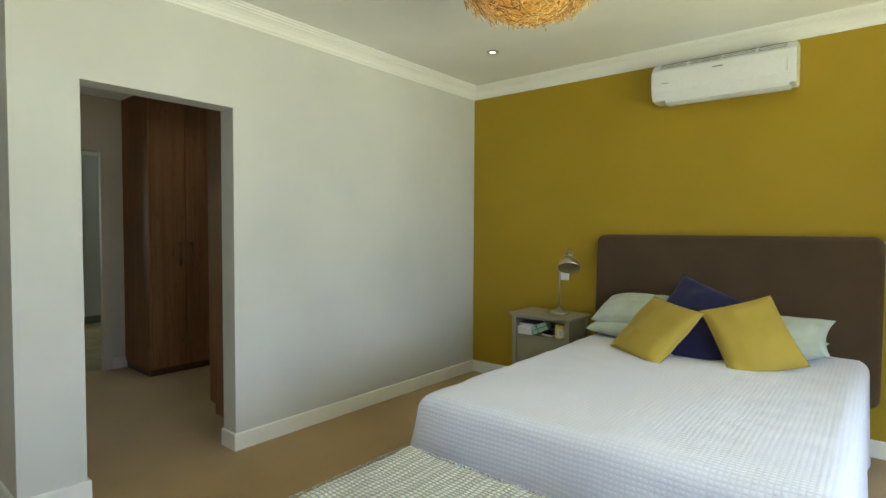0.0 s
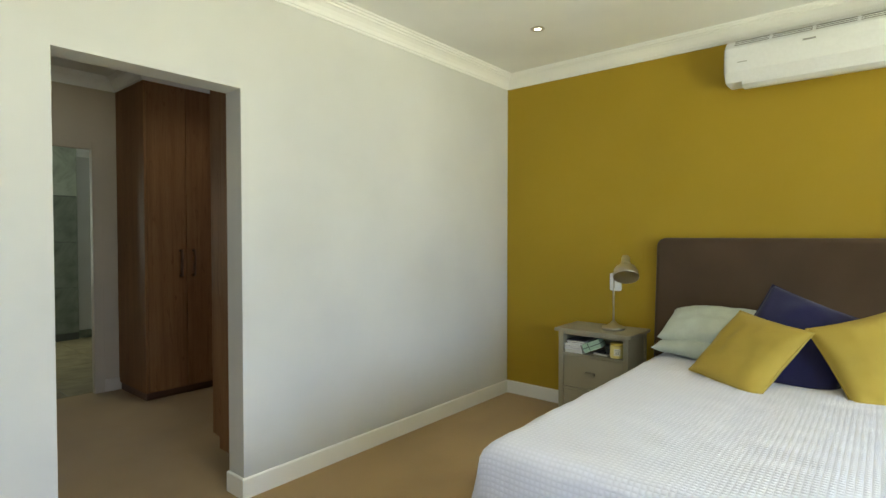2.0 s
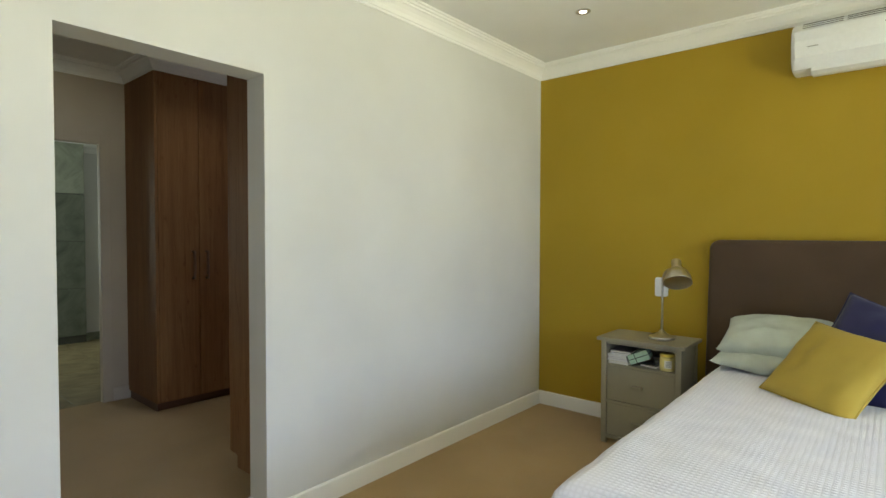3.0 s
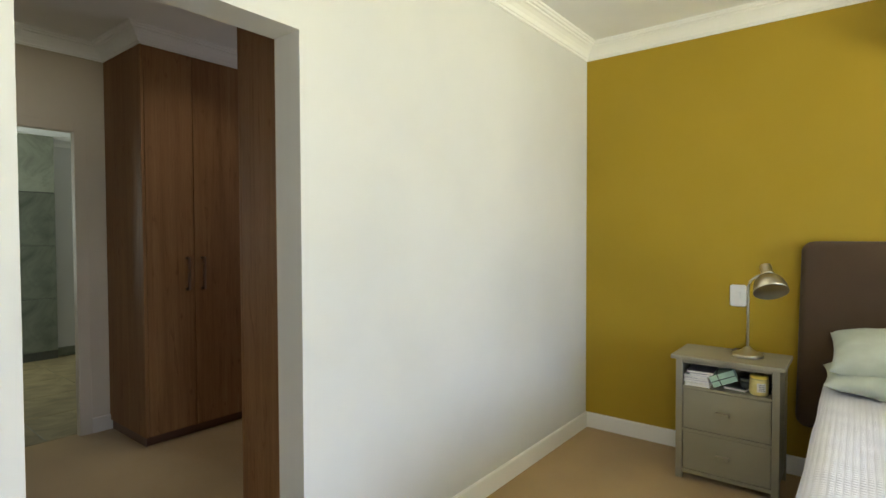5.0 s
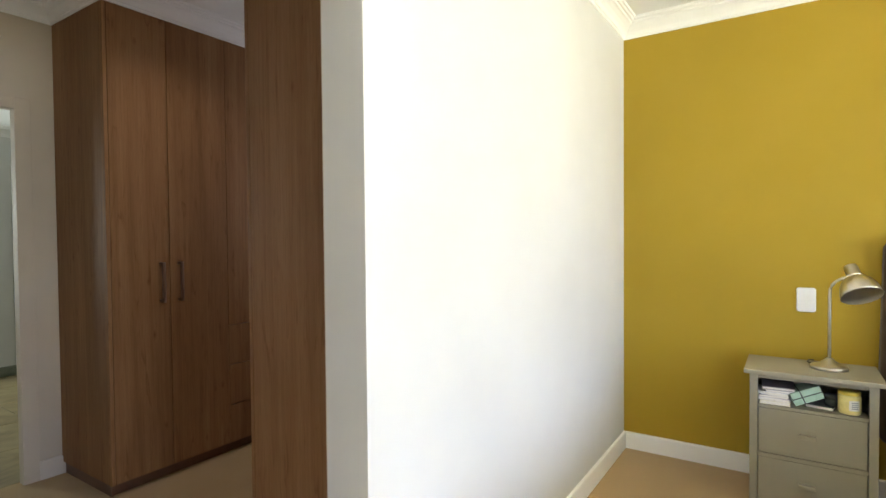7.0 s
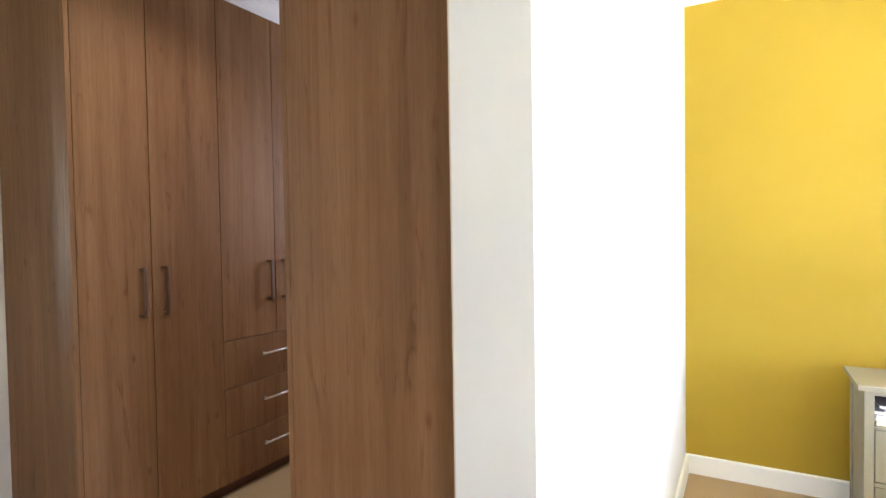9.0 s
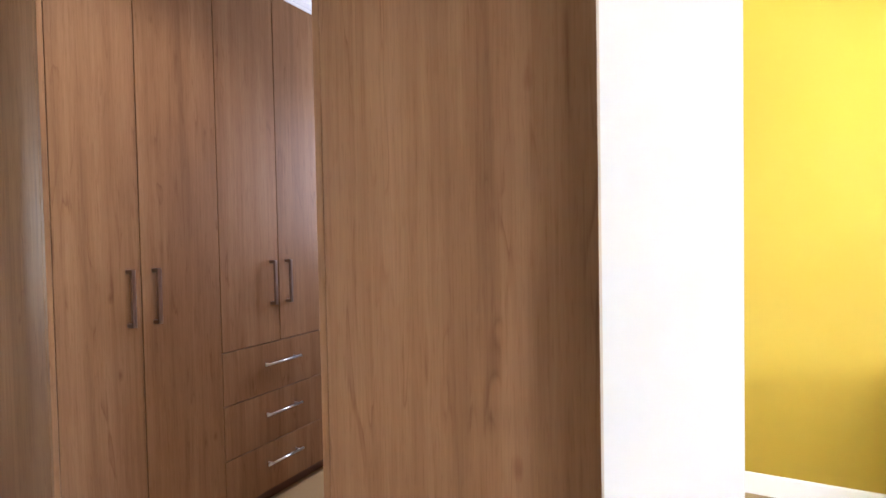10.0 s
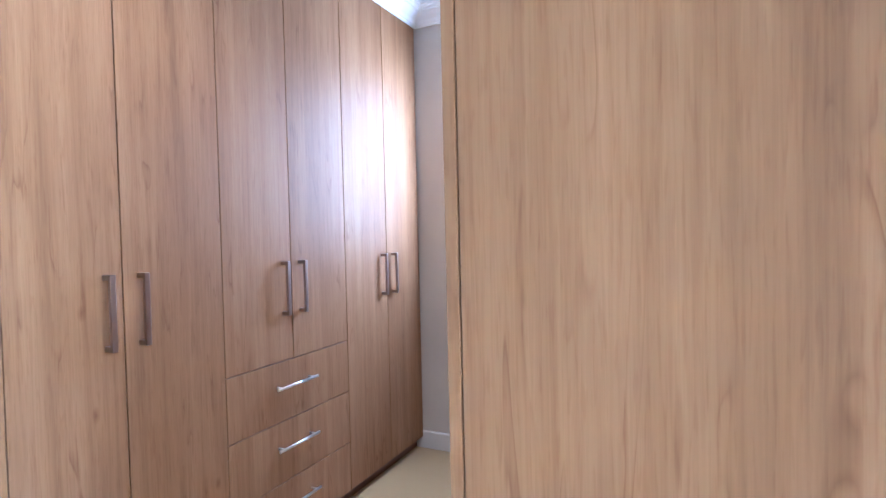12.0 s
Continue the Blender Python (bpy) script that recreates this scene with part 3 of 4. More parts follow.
def slab(x0, x1, y0, y1, z0, z1, radius, edge):
    bm = bmesh.new()
    outline = []
    for cx, cz, a0 in ((x1 - radius, z1 - radius, 0), (x0 + radius, z1 - radius, 90), (x0 + radius, z0 + radius, 180), (x1 - radius, z0 + radius, 270)):
        for k in range(9):
            a = radians(a0 + 90 * k / 8)
            outline.append((cx, cz, math.cos(a), math.sin(a)))
    levels = [(y1, 0.0)]
    for k in range(7):
        t = math.pi / 2 * k / 6
        levels.append((y0 + edge * (1 - math.sin(t)), edge * (1 - math.cos(t))))
    verts = [[bm.verts.new((cx + (radius - i) * c, y, cz + (radius - i) * s)) for cx, cz, c, s in outline] for y, i in levels]
    for a, b in zip(verts, verts[1:]):
        for k in range(len(outline)):
            bm.faces.new((a[k], a[(k + 1) % len(outline)], b[(k + 1) % len(outline)], b[k]))
    bm.faces.new(verts[0][::-1]), bm.faces.new(verts[-1])
    bmesh.ops.recalc_face_normals(bm, faces=bm.faces[:])
    return bm


head = slab(-1.733, 0.004, 3.862, 3.953, 0.30, 1.313, 0.06, 0.035)
for v in head.verts:
    drop = min(1.0, max(0.0, (1.25 - v.co.z) / 0.5))
    v.co.x -= (0.018 if v.co.x < -0.85 else 0.0) * drop * drop * (3 - 2 * drop)
part("headboard", head, M_HEAD, bed, "dark brown fabric headboard with rounded corners", True)
for px in (-1.48, -0.2):
    part("headboard_strut", box(px - 0.03, px + 0.03, 3.90, 3.93, 0, 0.295, 0.003), M_DARKWOOD, bed)

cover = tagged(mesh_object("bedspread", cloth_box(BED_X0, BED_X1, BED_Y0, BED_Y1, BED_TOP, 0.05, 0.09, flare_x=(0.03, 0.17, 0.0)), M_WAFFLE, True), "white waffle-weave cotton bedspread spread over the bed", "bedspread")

# ---- foot bench and its throw ----
bench = thing("bench", 0, 0, 0, "low bench at the foot of the bed under a woven throw", "bench")
part("seat", box(-1.48, -0.15, 0.93, 1.46, 0.33, 0.425, 0.02), M_DARKWOOD, bench)
for px in (-1.43, -0.20):
    for py in (0.98, 1.41):
        part("leg", box(px - 0.025, px + 0.025, py - 0.025, py + 0.025, 0, 0.33, 0.003), M_DARKWOOD, bench)
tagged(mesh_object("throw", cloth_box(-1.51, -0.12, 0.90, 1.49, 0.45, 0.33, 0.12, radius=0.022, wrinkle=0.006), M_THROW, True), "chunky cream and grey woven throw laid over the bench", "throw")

throw = bpy.data.objects["throw"]
rng_f = random.Random(3)
tassels = bmesh.new()
for k in range(150):
    if k < 60:
        x, y, dx, dy = -1.525 + rng_f.uniform(-0.004, 0.004), 0.90 + 0.0098 * k, -1, 0
    else:
        x, y, dx, dy = -1.51 + 0.0153 * (k - 60), 1.505, 0, 1
    a = rng_f.uniform(-0.5, 0.5)
    o = rng_f.uniform(0.014, 0.026)
    p = [(x, y, 0.437), (x + dx * o * 0.6 + dy * a * 0.01, y + dy * o * 0.6 + dx * a * 0.01, 0.432), (x + dx * o + dy * a * 0.02, y + dy * o + dx * a * 0.02, 0.405), (x + dx * o + dy * a * 0.03, y + dy * o + dx * a * 0.03, 0.385)]
    tube(p, 0.0026, 5, tassels)
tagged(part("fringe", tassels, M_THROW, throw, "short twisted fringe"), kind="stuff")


# ---- cushions ----
def cushion_mesh(w, h, thick, corner=0.06, seed=0.0, crumple=1.0):
    """A stuffed cushion in its own xy plane: pinched corners, a plump middle, some creases."""
    bm = bmesh.new()
    n = 30
    top, low = [], []
    for side, rows in ((1, top), (-1, low)):
        for i in range(n + 1):
            row = []
            u = -1 + 2 * i / n
            for j in range(n + 1):
                v = -1 + 2 * j / n
                x = u * (1 - corner * (1 - v * v) ** 1 * abs(u) ** 3) * w / 2
                y = v * (1 - corner * (1 - u * u) ** 1 * abs(v) ** 3) * h / 2
                fat = max(0.0, (1 - abs(u) ** 2.6) * (1 - abs(v) ** 2.6)) ** 0.5
                p = Vector((u * 1.6 + seed, v * 1.6, side * 0.7 + seed))
                ripple = 0.014 * noise.noise(p * 1.3) * fat
                near_edge = min(1, 4 * (1 - max(abs(u), abs(v))))
                crease = crumple * (0.005 * noise.noise(Vector((u * 3.5 + seed * 3, v * 3.5, side))) - 0.0022 * max(0.0, 1 - 9 * abs(noise.noise(Vector((u * 2.2 + seed, v * 2.2 - seed, side)))))) * near_edge
                z = side * (thick / 2 * fat + ripple + crease * fat)
                row.append((x, y, z))
            rows.append(row)
    vt = [[bm.verts.new(p) for p in row] for row in top]
    vl = [[(vt[i][j] if i in (0, n) or j in (0, n) else bm.verts.new(low[i][j])) for j in range(n + 1)] for i in range(n + 1)]
    for i in range(n):
        for j in range(n):
            bm.faces.new((vt[i][j], vt[i + 1][j], vt[i + 1][j + 1], vt[i][j + 1])).smooth = True
            f = (vl[i][j], vl[i][j + 1], vl[i + 1][j + 1], vl[i + 1][j])
            bm.faces.new(f).smooth = True
    return bm


def frame_from(centre, along, up):
    """A pose whose x runs along and whose y runs up; z looks out of the cushion's face."""
    x = Vector(along).normalized()
    y = (Vector(up) - x * Vector(up).dot(x)).normalized()
    z = x.cross(y)
    m = Matrix((x, y, z)).transposed().to_4x4()
    m.translation = Vector(centre)
    return m


def piped(w, h, corner=0.06):
    pts = []
    for k in range(4):
        for s in range(16):
            t = -1 + 2 * s / 16
            u, v = ((t, -1), (1, t), (-t, 1), (-1, -t))[k]
            pts.append((u * (1 - corner * (1 - v * v) * abs(u) ** 3) * w / 2, v * (1 - corner * (1 - u * u) * abs(v) ** 3) * h / 2, 0))
    return tube(pts + [pts[0]], 0.004, 6)


def cushion(name, pose_m, w, h, thick, material, label, category, piping=True, **shape):
    ob = tagged(mesh_object(name, cushion_mesh(w, h, thick, **shape), material, True), label, category)
    ob.matrix_world = pose_m
    if piping:
        part("piping", piped(w, h, shape.get("corner", 0.06)), material, ob)
    return ob


cushion("pillow", frame_from((-1.31, 3.64, 0.660), (1, 0.05, 0), (0, 1, 0.02)), 0.62, 0.44, 0.14, M_MINT, "pale mint cotton pillow lying flat on the bed", "pillow", False, seed=1.0, crumple=2.2)
cushion("pillow", frame_from((-1.305, 3.66, 0.775), (1, 0.03, 0.0), (0, 0.9, 0.28)), 0.58, 0.41, 0.20, M_MINT, "pale mint cotton pillow folded over another pillow", "pillow", False, seed=2.4, crumple=2.0)
cushion("pillow", frame_from((-0.54, 3.66, 0.660), (1, 0.0, 0), (0, 1, 0.02)), 0.60, 0.40, 0.13, M_MINT, "pale mint cotton pillow lying flat on the bed", "pillow", False, seed=4.0, crumple=2.2)
cushion("pillow", frame_from((-0.52, 3.67, 0.718), (1, -0.02, 0.03), (0.10, 0.8, 0.45)), 0.62, 0.35, 0.12, M_MINT, "pale mint cotton pillow leaning on another pillow", "pillow", False, seed=5.3, crumple=2.0, corner=0.12)
cushion("scatter_cushion", frame_from((-0.868, 3.40, 0.778), (0.46, -0.05, -0.17), (0.10, 0.42, 0.46)), 0.50, 0.56, 0.14, M_NAVY, "navy blue square cushion propped on its corner against the pillows", "cushion", seed=6.2, corner=0.06)
cushion("scatter_cushion", frame_from((-1.052, 3.160, 0.744), (0.815, -0.566, -0.106), (0.479, 0.508, 0.716)), 0.432, 0.43, 0.14, M_YELLOW, "mustard velvet square cushion leaning on the navy cushion", "cushion", seed=7.7, corner=0.055, crumple=1.5)
cushion("scatter_cushion", frame_from((-0.555, 3.255, 0.756), (0.818, 0.472, 0.252), (-0.452, 0.441, 0.764)), 0.385, 0.44, 0.15, M_YELLOW, "mustard velvet square cushion sitting upright on the bed", "cushion", seed=8.9, corner=0.05, crumple=1.5)


# ---- bedside table ----
NX0, NX1, NY0, NY1, NTOP = -2.278, -1.786, 3.518, 3.865, 0.687
table = thing("bedside_table", 0, 0, 0, "grey-green painted bedside table with an open shelf and two drawers", "bedside table")
part("tabletop", box(NX0 - 0.024, NX1 + 0.024, NY0 - 0.02, NY1, NTOP - 0.022, NTOP, 0.004), M_GREYWOOD, table)
for px in (NX0, NX1 - 0.034):
    for py in (NY0, NY1 - 0.04):
        part("leg", box(px, px + 0.034, py, py + 0.034, 0, NTOP - 0.0225, 0.002), M_GREYWOOD, table)
for px in (NX0 + 0.008, NX1 - 0.022):
    part("side_panel", box(px, px + 0.014, NY0 + 0.0345, NY1 - 0.0405, 0.05, NTOP - 0.0225), M_GREYWOOD, table)
part("back_panel", box(NX0 + 0.034, NX1 - 0.034, NY1 - 0.02, NY1 - 0.008, 0.05, NTOP - 0.0225), M_GREYWOOD, table)
XI0, XI1 = NX0 + 0.0345, NX1 - 0.0345
part("shelf", box(XI0, XI1, NY0 + 0.004, NY1 - 0.021, 0.504, 0.518, 0.001), M_GREYWOOD, table)
part("top_rail", box(XI0, XI1, NY0 + 0.004, NY0 + 0.022, 0.645, NTOP - 0.0225, 0.001), M_GREYWOOD, table)
part("middle_rail", box(XI0, XI1, NY0 + 0.003, NY0 + 0.03, 0.265, 0.283, 0.001), M_GREYWOOD, table)
part("bottom_rail", box(XI0, XI1, NY0 + 0.003, NY0 + 0.03, 0.035, 0.055, 0.001), M_GREYWOOD, table)
for z0, z1 in ((0.286, 0.501), (0.058, 0.262)):
    d = part("drawer", box(XI0 + 0.003, XI1 - 0.003, NY0 + 0.008, NY0 + 0.32, z0, z1, 0.0015), M_GREYWOOD, table)
    zc = (z0 + z1) / 2
    part("handle", box(-2.078, -2.010, NY0 - 0.020, NY0 + 0.008, zc - 0.010, zc + 0.010, 0.005, 3), M_GREYWOOD, d, "small painted wooden pull")


# ---- things on the shelf ----
def book(x, y, z, w, d, h, turn, cover_colour, label):
    b = thing("book", x, y, z, label, "book", "books on the bedside shelf")
    b.rotation_euler = (0, 0, radians(turn))
    part("page_block", box(-w / 2 + 0.003, w / 2 - 0.003, -d / 2 + 0.003, d / 2 - 0.002, 0.002, h - 0.002), M_PAPER, b)
    m = plain("cover", cover_colour, 0.45)
    bm = box(-w / 2, w / 2, -d / 2, d / 2, 0, 0.002)
    box(-w / 2, w / 2, -d / 2, d / 2, h - 0.002, h, bm=bm)
    box(-w / 2, -w / 2 + 0.002, -d / 2, d / 2, 0.002, h - 0.002, bm=bm)
    part("cover", bm, m, b)
    return b


z = 0.5185
for h, w, dx, turn, c, l in ((0.018, 0.126, 0.0, 2, (0.7, 0.66, 0.5), "cream covered paperback lying flat"), (0.013, 0.130, 0.004, -3, (0.75, 0.74, 0.78), "white covered paperback lying flat"),
                             (0.012, 0.122, -0.008, 4, (0.55, 0.5, 0.55), "lilac grey paperback lying flat"), (0.015, 0.124, 0.004, -5, (0.78, 0.78, 0.78), "white covered paperback in a stack"),
                             (0.011, 0.128, 0.018, 7, (0.7, 0.7, 0.76), "pale paperback in a stack"), (0.014, 0.135, 0.012, 3, (0.2, 0.17, 0.18), "dark covered book on top of the stack")):
    book(-2.176 + dx, 3.63, z, w, 0.19, h, turn, c, l)
    z += h + 0.0006
gift = thing("striped_box", -2.056, 3.60, 0.580, "small mint green box with dark bands, tilted on the shelf", "box")
gift.rotation_euler = (0, radians(-24), radians(10))
part("box_body", box(-0.062, 0.062, -0.06, 0.06, -0.03, 0.03, 0.002), plain("mint_card", (0.36, 0.52, 0.4), 0.6), gift)
part("band", box(-0.0625, 0.0625, -0.0606, 0.0606, -0.0025, 0.0025), M_GREYPLASTIC, gift, "dark band round the box")
part("band", box(-0.0225, -0.0175, -0.0612, 0.0612, -0.0306, 0.0306), M_GREYPLASTIC, gift, "dark band round the box")
book(-1.985, 3.64, 0.5185, 0.11, 0.14, 0.016, -12, (0.06, 0.06, 0.07), "dark notebook lying flat under the box")
jar = thing("candle_jar", -1.886, 3.585, 0.5185, "pale yellow candle jar with a printed label and yellow lid", "jar")
part("jar_body", lathe([(0.0, 0.0), (0.040, 0.0), (0.044, 0.006), (0.044, 0.078), (0.040, 0.086), (0.0, 0.086)], 28), plain("yellow_wax", (0.72, 0.62, 0.24), 0.35), jar, "", True)
part("lid", lathe([(0.0415, 0.0865), (0.0425, 0.088), (0.0425, 0.098), (0.039, 0.102), (0.0, 0.102)], 28), plain("yellow_lid", (0.72, 0.55, 0.08), 0.3), jar, "", True)
lab = bmesh.new()
prev = None
for k in range(9):
    a = radians(-95 + 7 * k)
    pair = [lab.verts.new((0.0445 * math.cos(a), 0.0445 * math.sin(a), zz)) for zz in (0.02, 0.066)]
    if prev:
        lab.faces.new((prev[0], pair[0], pair[1], prev[1]))
    prev = pair
part("jar_label", lab, M_PAPER, jar, "off-white paper label")
for zz in (0.028, 0.037, 0.046, 0.055):
    part("print_bar", box(-0.013, 0.013, -0.0006, 0.0006, zz, zz + 0.004), M_FAINT, jar, "grey bar of small print").matrix_basis = Matrix.Rotation(radians(23), 4, "Z") @ Matrix.Translation((0, -0.0452, 0))
cup = thing("dark_pot", -1.950, 3.612, 0.5355, "small dark glass pot with a black lid standing on a notebook", "pot")
part("pot_body", lathe([(0.0, 0.0), (0.024, 0.0), (0.027, 0.004), (0.027, 0.036), (0.0, 0.036)], 24), plain("dark_glass", (0.05, 0.06, 0.055), 0.2), cup, "", True)
part("lid", lathe([(0.028, 0.0365), (0.029, 0.038), (0.029, 0.050), (0.026, 0.053), (0.0, 0.053)], 24), M_GREYPLASTIC, cup, "black screw lid", True)
tube_bm = tube([(-1.832, 3.62, 0.5325), (-1.832, 3.78, 0.5325)], 0.013, 12)
tagged(mesh_object("torch", tube_bm, M_GREYPLASTIC, True), "small black torch lying on the shelf", "torch")


# ---- desk lamp ----
lamp = thing("table_lamp", 0, 0, 0, "brushed steel reading lamp with a bell shade on the bedside table", "lamp")
LX, LY = -1.956, 3.695
part("lamp_base", lathe([(0.0, NTOP + 0.0005), (0.073, NTOP + 0.0005), (0.077, NTOP + 0.003), (0.077, NTOP + 0.014), (0.073, NTOP + 0.018), (0.048, NTOP + 0.026), (0.026, NTOP + 0.040), (0.013, NTOP + 0.054), (0.0, NTOP + 0.055)], 36, m=Matrix.Translation((LX, LY, 0))), M_STEEL, lamp, "", True)
neck = [(LX, LY, NTOP + 0.04), (LX, LY, 0.95), (LX, LY - 0.001, 1.06)]
for k in range(1, 8):
    a = radians(80 * k / 7)
    neck.append((LX + 0.075 * (1 - math.cos(a)) / 0.83, LY - 0.045 * (1 - math.cos(a)) / 0.83, 1.06 + 0.078 * math.sin(a)))
part("stem", tube(neck, 0.0065, 12), M_STEEL, lamp, "", True)
tilt = Matrix.Translation((-1.858, 3.655, 1.110)) @ Euler((radians(-32), radians(-16), 0)).to_matrix().to_4x4()
part("shade", lathe([(0.0795, -0.070), (0.082, -0.070), (0.080, -0.058), (0.074, -0.026), (0.060, 0.004), (0.038, 0.026), (0.026, 0.033), (0.024, 0.032), (0.036, 0.023), (0.058, 0.001), (0.072, -0.028), (0.078, -0.058), (0.0795, -0.070)], 40, m=tilt), M_STEEL, lamp, "brushed steel bell shade", True)
part("shade_lining", lathe([(0.0775, -0.068), (0.0762, -0.058), (0.0705, -0.029), (0.0565, 0.000), (0.034, 0.0215), (0.0, 0.0225)], 40, m=tilt), M_LINING, lamp, "pale inside of the shade", True)
part("socket_cap", lathe([(0.028, 0.028), (0.033, 0.031), (0.033, 0.037), (0.028, 0.043), (0.028, 0.083), (0.024, 0.091), (0.0, 0.093)], 28, m=tilt), M_STEEL, lamp, "", True)
part("bulb", lathe([(0.0, -0.064), (0.014, -0.060), (0.021, -0.046), (0.021, -0.028), (0.012, 0.0), (0.010, 0.016), (0.0, 0.017)], 20, m=tilt), M_PLASTIC, lamp, "unlit white bulb", True)
part("cable", tube([(LX - 0.06, LY + 0.03, NTOP + 0.006), (LX - 0.085, LY + 0.07, NTOP + 0.012), (LX - 0.08, LY + 0.14, NTOP + 0.008), (LX - 0.06, NY1 + 0.002, NTOP + 0.006), (LX - 0.06, NY1 + 0.012, 0.55), (LX - 0.05, NY1 + 0.012, 0.3)], 0.003, 8), M_GREYPLASTIC, lamp)

# ---- switch ----
plate = thing("socket_plate", 0, 0, 0, "white plastic switch plate on the mustard wall", "switch")
part("plate", slab(-2.089, -2.002, NORTH - 0.011, NORTH, 0.925, 1.054, 0.014, 0.006), M_PLASTIC, plate, "", True)
part("rocker", slab(-2.056, -2.032, NORTH - 0.014, NORTH - 0.0105, 0.968, 1.012, 0.003, 0.002), M_PLASTIC, plate, "", True)

# ---- air conditioner ----
AX0, AX1 = -1.305, -0.443


def profile_solid(points, x0, x1, bm=None, inset=0.0):
    made = bmesh.new()
    a = [made.verts.new((x0, NORTH - d, z)) for d, z in points]
    b = [made.verts.new((x1, NORTH - d, z)) for d, z in points]
    n = len(points)
    for k in range(n):
        made.faces.new((a[k], a[(k + 1) % n], b[(k + 1) % n], b[k]))
    made.faces.new(a[::-1]), made.faces.new(b)
    bmesh.ops.recalc_face_normals(made, faces=made.faces[:])
    bmesh.ops.bevel(made, geom=[e for e in made.edges if abs(e.verts[0].co.x - e.verts[1].co.x) < 1e-6], offset=0.006, segments=2, affect="EDGES")
    return join(bm, made)


ac = thing("air_conditioner", 0, 0, 0, "white wall-mounted split air conditioner under the cornice", "air conditioner")
part("body", profile_solid([(0.0, 2.257), (0.0, 2.512), (0.06, 2.518), (0.125, 2.515), (0.185, 2.462), (0.192, 2.402), (0.182, 2.312), (0.150, 2.262), (0.10, 2.255)], AX0, AX1), M_APPLIANCE, ac)
part("front_panel", profile_solid([(0.184, 2.456), (0.196, 2.454), (0.199, 2.402), (0.190, 2.317), (0.163, 2.27), (0.155, 2.272), (0.176, 2.317), (0.186, 2.402)], AX0 + 0.012, AX1 - 0.010), M_APPLIANCE, ac)
part("outlet_flap", profile_solid([(0.03, 2.258), (0.138, 2.256), (0.152, 2.263), (0.146, 2.246), (0.112, 2.230), (0.05, 2.234)], AX0 + 0.085, AX1 - 0.032), M_APPLIANCE, ac)
for k in range(3):
    d0 = 0.128 + 0.017 * k
    zt = 2.5145 - (d0 - 0.125) * 0.8833
    for a, b in ((AX0 + 0.05, AX0 + 0.23), (AX0 + 0.245, AX0 + 0.44), (AX0 + 0.455, AX0 + 0.64), (AX0 + 0.655, AX0 + 0.81)):
        part("vent_slot", box(a, b, NORTH - d0 - 0.0035, NORTH - d0, zt - 0.006, zt + 0.0008), M_GREYPLASTIC, ac)
part("maker_badge", box(AX0 + 0.40, AX0 + 0.46, NORTH - 0.2035, NORTH - 0.196, 2.421, 2.428), M_FAINT, ac)
part("display_bar", box(AX0 + 0.075, AX0 + 0.125, NORTH - 0.2005, NORTH - 0.192, 2.366, 2.369), M_FAINT, ac)
part("display_slot", box(AX1 - 0.0462, AX1 - 0.0450, NORTH - 0.1985, NORTH - 0.190, 2.325, 2.402), M_FAINT, ac)


# ---- ceiling lights ----
def downlight(x, y):
    d = thing("downlight", x, y, CEILING, "small recessed ceiling spotlight with a silver ring, lit", "downlight", "ceiling spotlights")
    part("ring", lathe([(0.0215, -0.001), (0.0215, -0.003), (0.032, -0.008), (0.043, -0.005), (0.045, -0.0005)], 28), M_STEEL, d, "", True)
    part("lens", lathe([(0.0, -0.003), (0.0205, -0.003), (0.021, -0.001), (0.0, -0.001)], 24), M_BULB, d, "lit lens")
    return d


downlight(-2.265, 3.188)
downlight(-4.466, 2.163)

pend = thing("pendant_lamp", 0, 0, 0, "round pendant lamp of woven split cane sticks, glowing warm inside", "pendant lamp")
PC, PR = Vector((-1.250, 1.995, 2.450)), 0.315
rng = random.Random(5)
sticks = bmesh.new()
for k in range(2600):
    d = Vector((rng.gauss(0, 1), rng.gauss(0, 1), rng.gauss(0, 0.9)))
    d.normalize()
    centre = PC + Vector((d.x * PR, d.y * PR, d.z * PR * 0.5)) * rng.uniform(0.80, 1.0)
    side = d.cross(Vector((0, 0, 1))).normalized()
    angle = rng.choice((0.55, 2.15)) + 1.3 * math.sin(3 * math.atan2(d.y, d.x)) + rng.gauss(0, 0.10)
    t = (side * math.cos(angle) + d.cross(side).normalized() * math.sin(angle)).normalized()
    half = rng.uniform(0.04, 0.085)
    wide = d.cross(t).normalized() * 0.0019
    thick = d * 0.0009
    a, b = centre - t * half, centre + t * half
    if max(a.z, b.z) > CEILING - 0.012:
        continue
    q = [sticks.verts.new(p) for p in (a - wide - thick, a + wide - thick, a + wide + thick, a - wide + thick, b - wide - thick, b + wide - thick, b + wide + thick, b - wide + thick)]
    for f in ((0, 1, 2, 3), (7, 6, 5, 4), (0, 4, 5, 1), (1, 5, 6, 2), (2, 6, 7, 3), (3, 7, 4, 0)):
        sticks.faces.new([q[i] for i in f])
part("stick_shade", sticks, M_STICK, pend, "orange-brown split cane sticks")
part("bulb", lathe([(0.0, -0.04), (0.03, -0.03), (0.04, 0.0), (0.03, 0.03), (0.0, 0.04)], 20, m=Matrix.Translation(PC)), M_BULB, pend, "lit bulb", True)
part("rod", tube([tuple(PC + Vector((0, 0, 0.04))), (PC.x, PC.y, CEILING - 0.0005)], 0.006, 8), M_STEEL, pend)

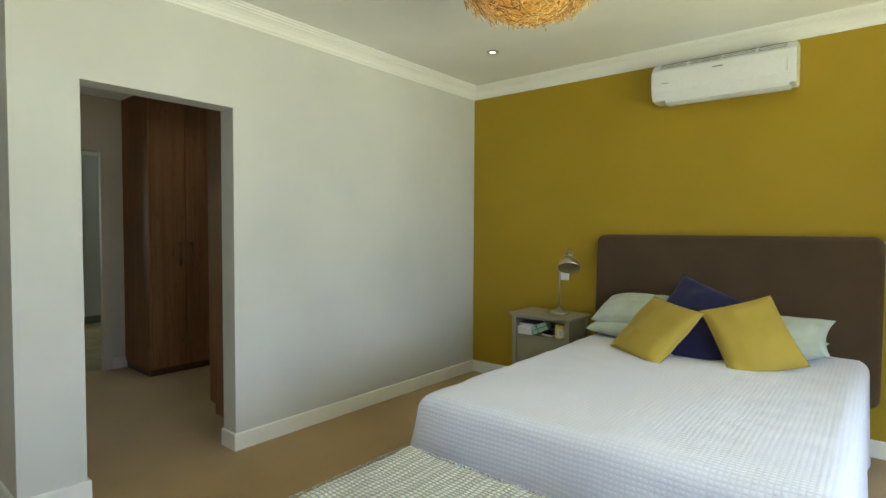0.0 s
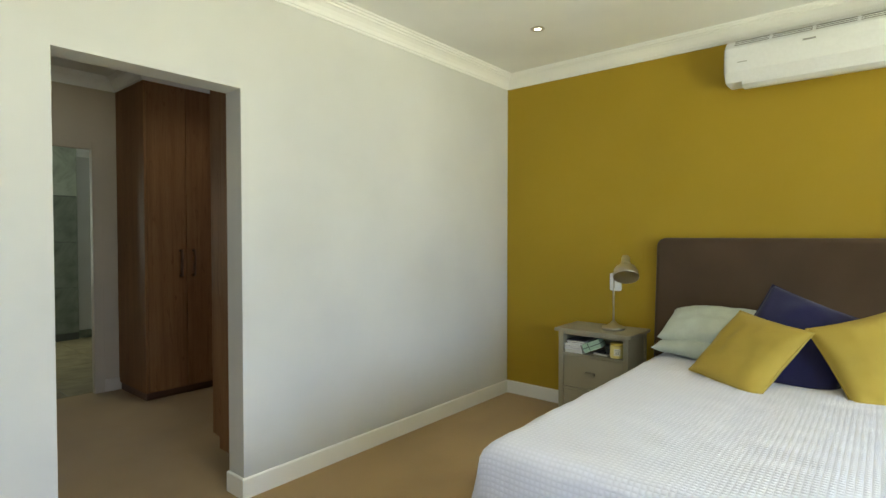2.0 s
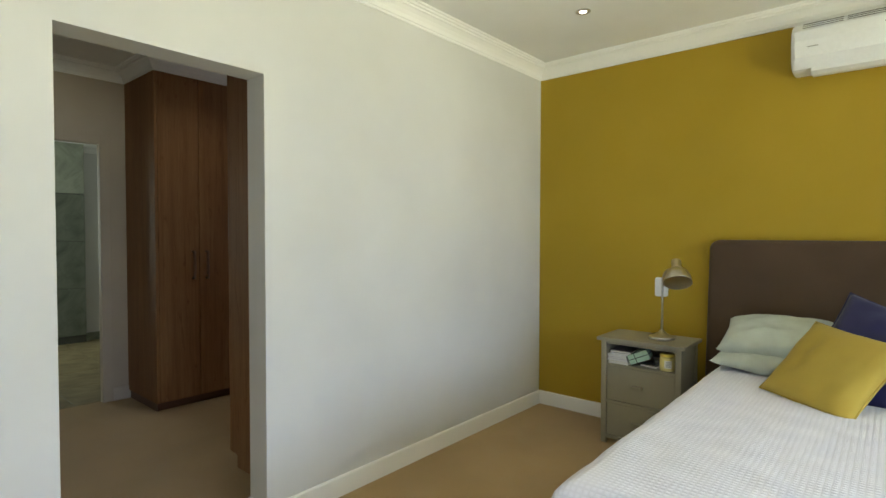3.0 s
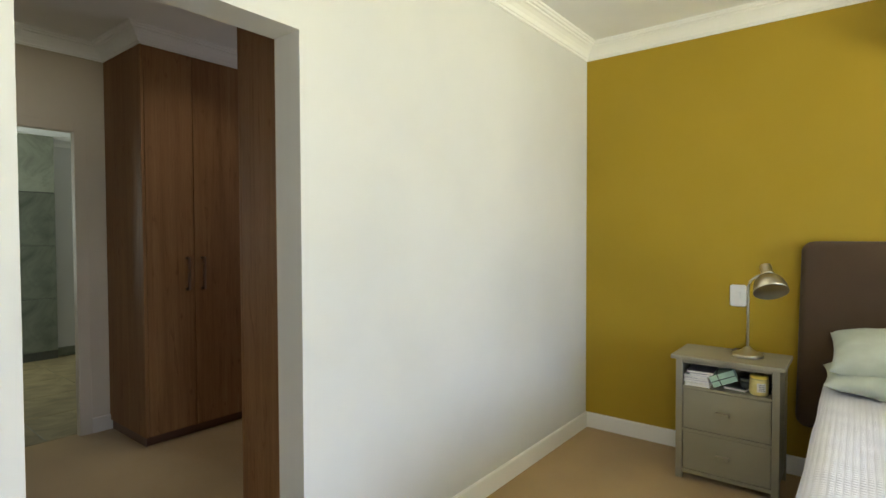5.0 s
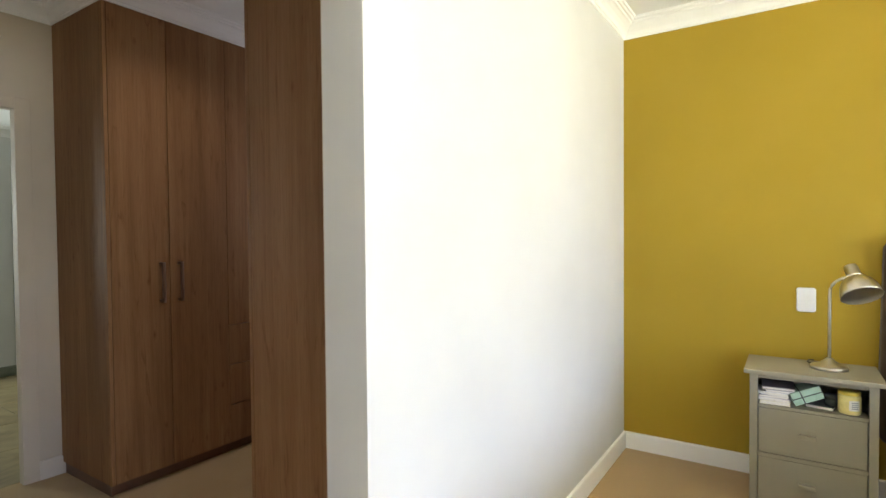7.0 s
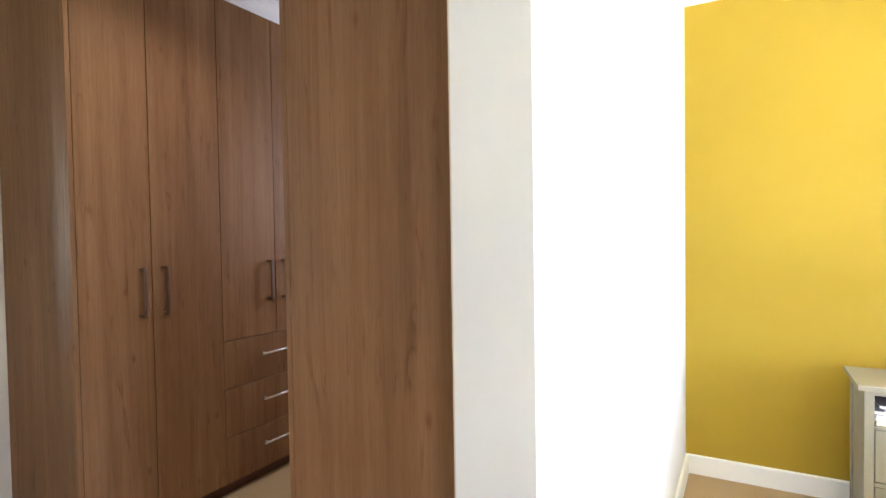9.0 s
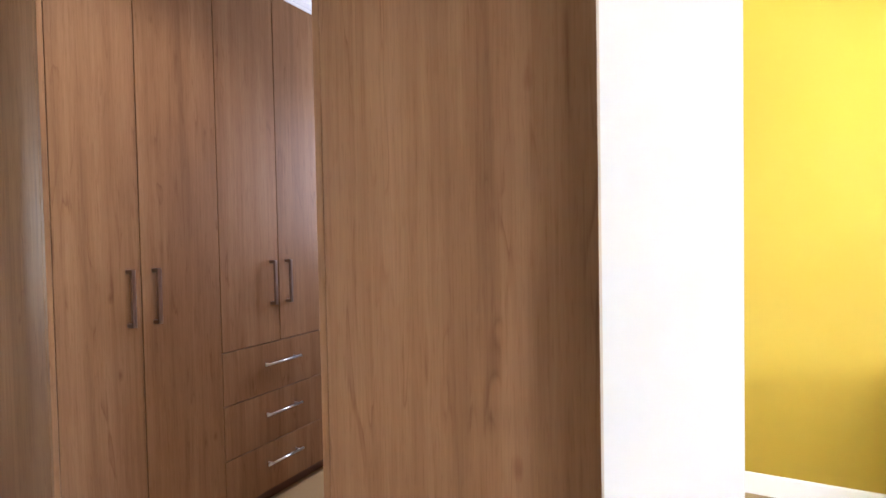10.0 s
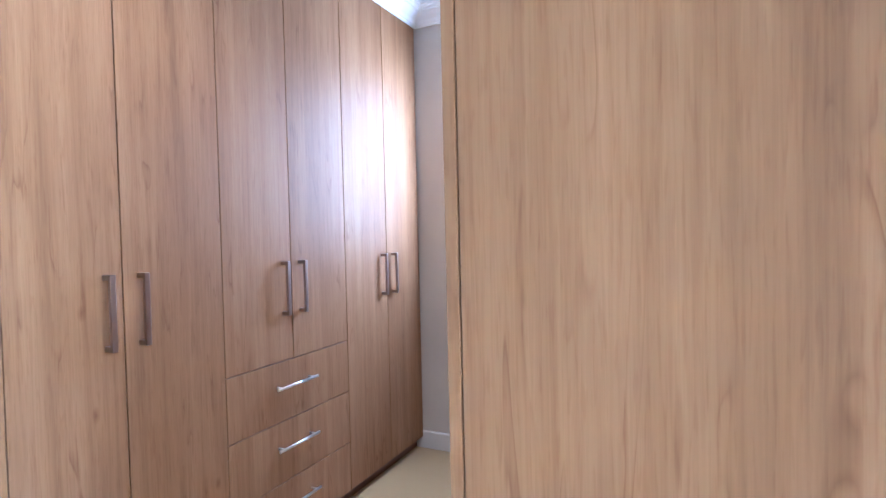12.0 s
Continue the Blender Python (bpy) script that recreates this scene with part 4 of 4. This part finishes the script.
# ---- bathroom ----
structure("wall_bath_plaster", box(BATH_W + 0.002, BATH_W + 0.088, 1.40, 2.34, 1.84, CEILING - 0.001), M_TILE, "grey-green rendered shower wall above the tiles")
tiled = structure("wall_bath_tiled", box(BATH_W + 0.002, BATH_W + 0.084, 1.40, 2.34, 0, 1.839), M_GROUT, "shower wall clad in large grey-green stone tiles")
slab_mesh = None
for i in range(2):
    for j in range(3):
        if slab_mesh is None:
            stone = part("tile", box(0, 0.012, -0.232, 0.232, 0.0025, 0.5775, 0.002, 1), M_TILEDARK, tiled)
            slab_mesh = stone.data
        else:
            stone = new("tile", slab_mesh)
            stone.parent = tiled
        stone.location = (BATH_W + 0.0845, 2.342 - 0.2345 - 0.469 * i, 0.09 + 0.58 * j)
structure("baseboard_bath", box(BATH_W + 0.001, BATH_W + 0.014, 2.346, 2.565, 0, 0.10, 0.002), M_TILEDARK, "dark stone skirting of the bathroom")

door_far = structure("door_2", box(BATH_W + 0.001, BATH_W + 0.03, 2.565, 2.62, 0, 2.11, 0.003), M_TRIM, "white painted inner door of the bathroom, closed")
part("frame_head", box(BATH_W + 0.001, BATH_W + 0.03, 2.62, 3.42, 2.055, 2.11, 0.003), M_TRIM, door_far)
part("door_leaf", box(BATH_W + 0.001, BATH_W + 0.012, 2.624, 3.42, 0.005, 2.052, 0.002), M_TRIM, door_far)

# ---- bathroom floor tiles ----
structure("floor_bathroom", box(BATH_W - 0.15, BATH_E + 0.06, 0, BATH_N + 0.15, -0.2, -0.006), M_TILEDARK, "grout bed under the bathroom tiles")
floor_bath = bpy.data.objects["floor_bathroom"]
tile_mesh = None
for i in range(5):
    for j in range(5):
        x, y = BATH_E + 0.055 - 0.6 * (i + 0.5), 0.3 + 0.6 * (j + 0.5)
        if x - 0.3 < BATH_W - 0.2:
            continue
        if tile_mesh is None:
            tile = part("tile", box(-0.297, 0.297, -0.297, 0.297, -0.0055, 0.0, 0.0015, 1), M_SLATE, floor_bath)
            tile_mesh = tile.data
        else:
            tile = new("tile", tile_mesh)
            tile.parent = floor_bath
        tile.location = (x, y, 0)
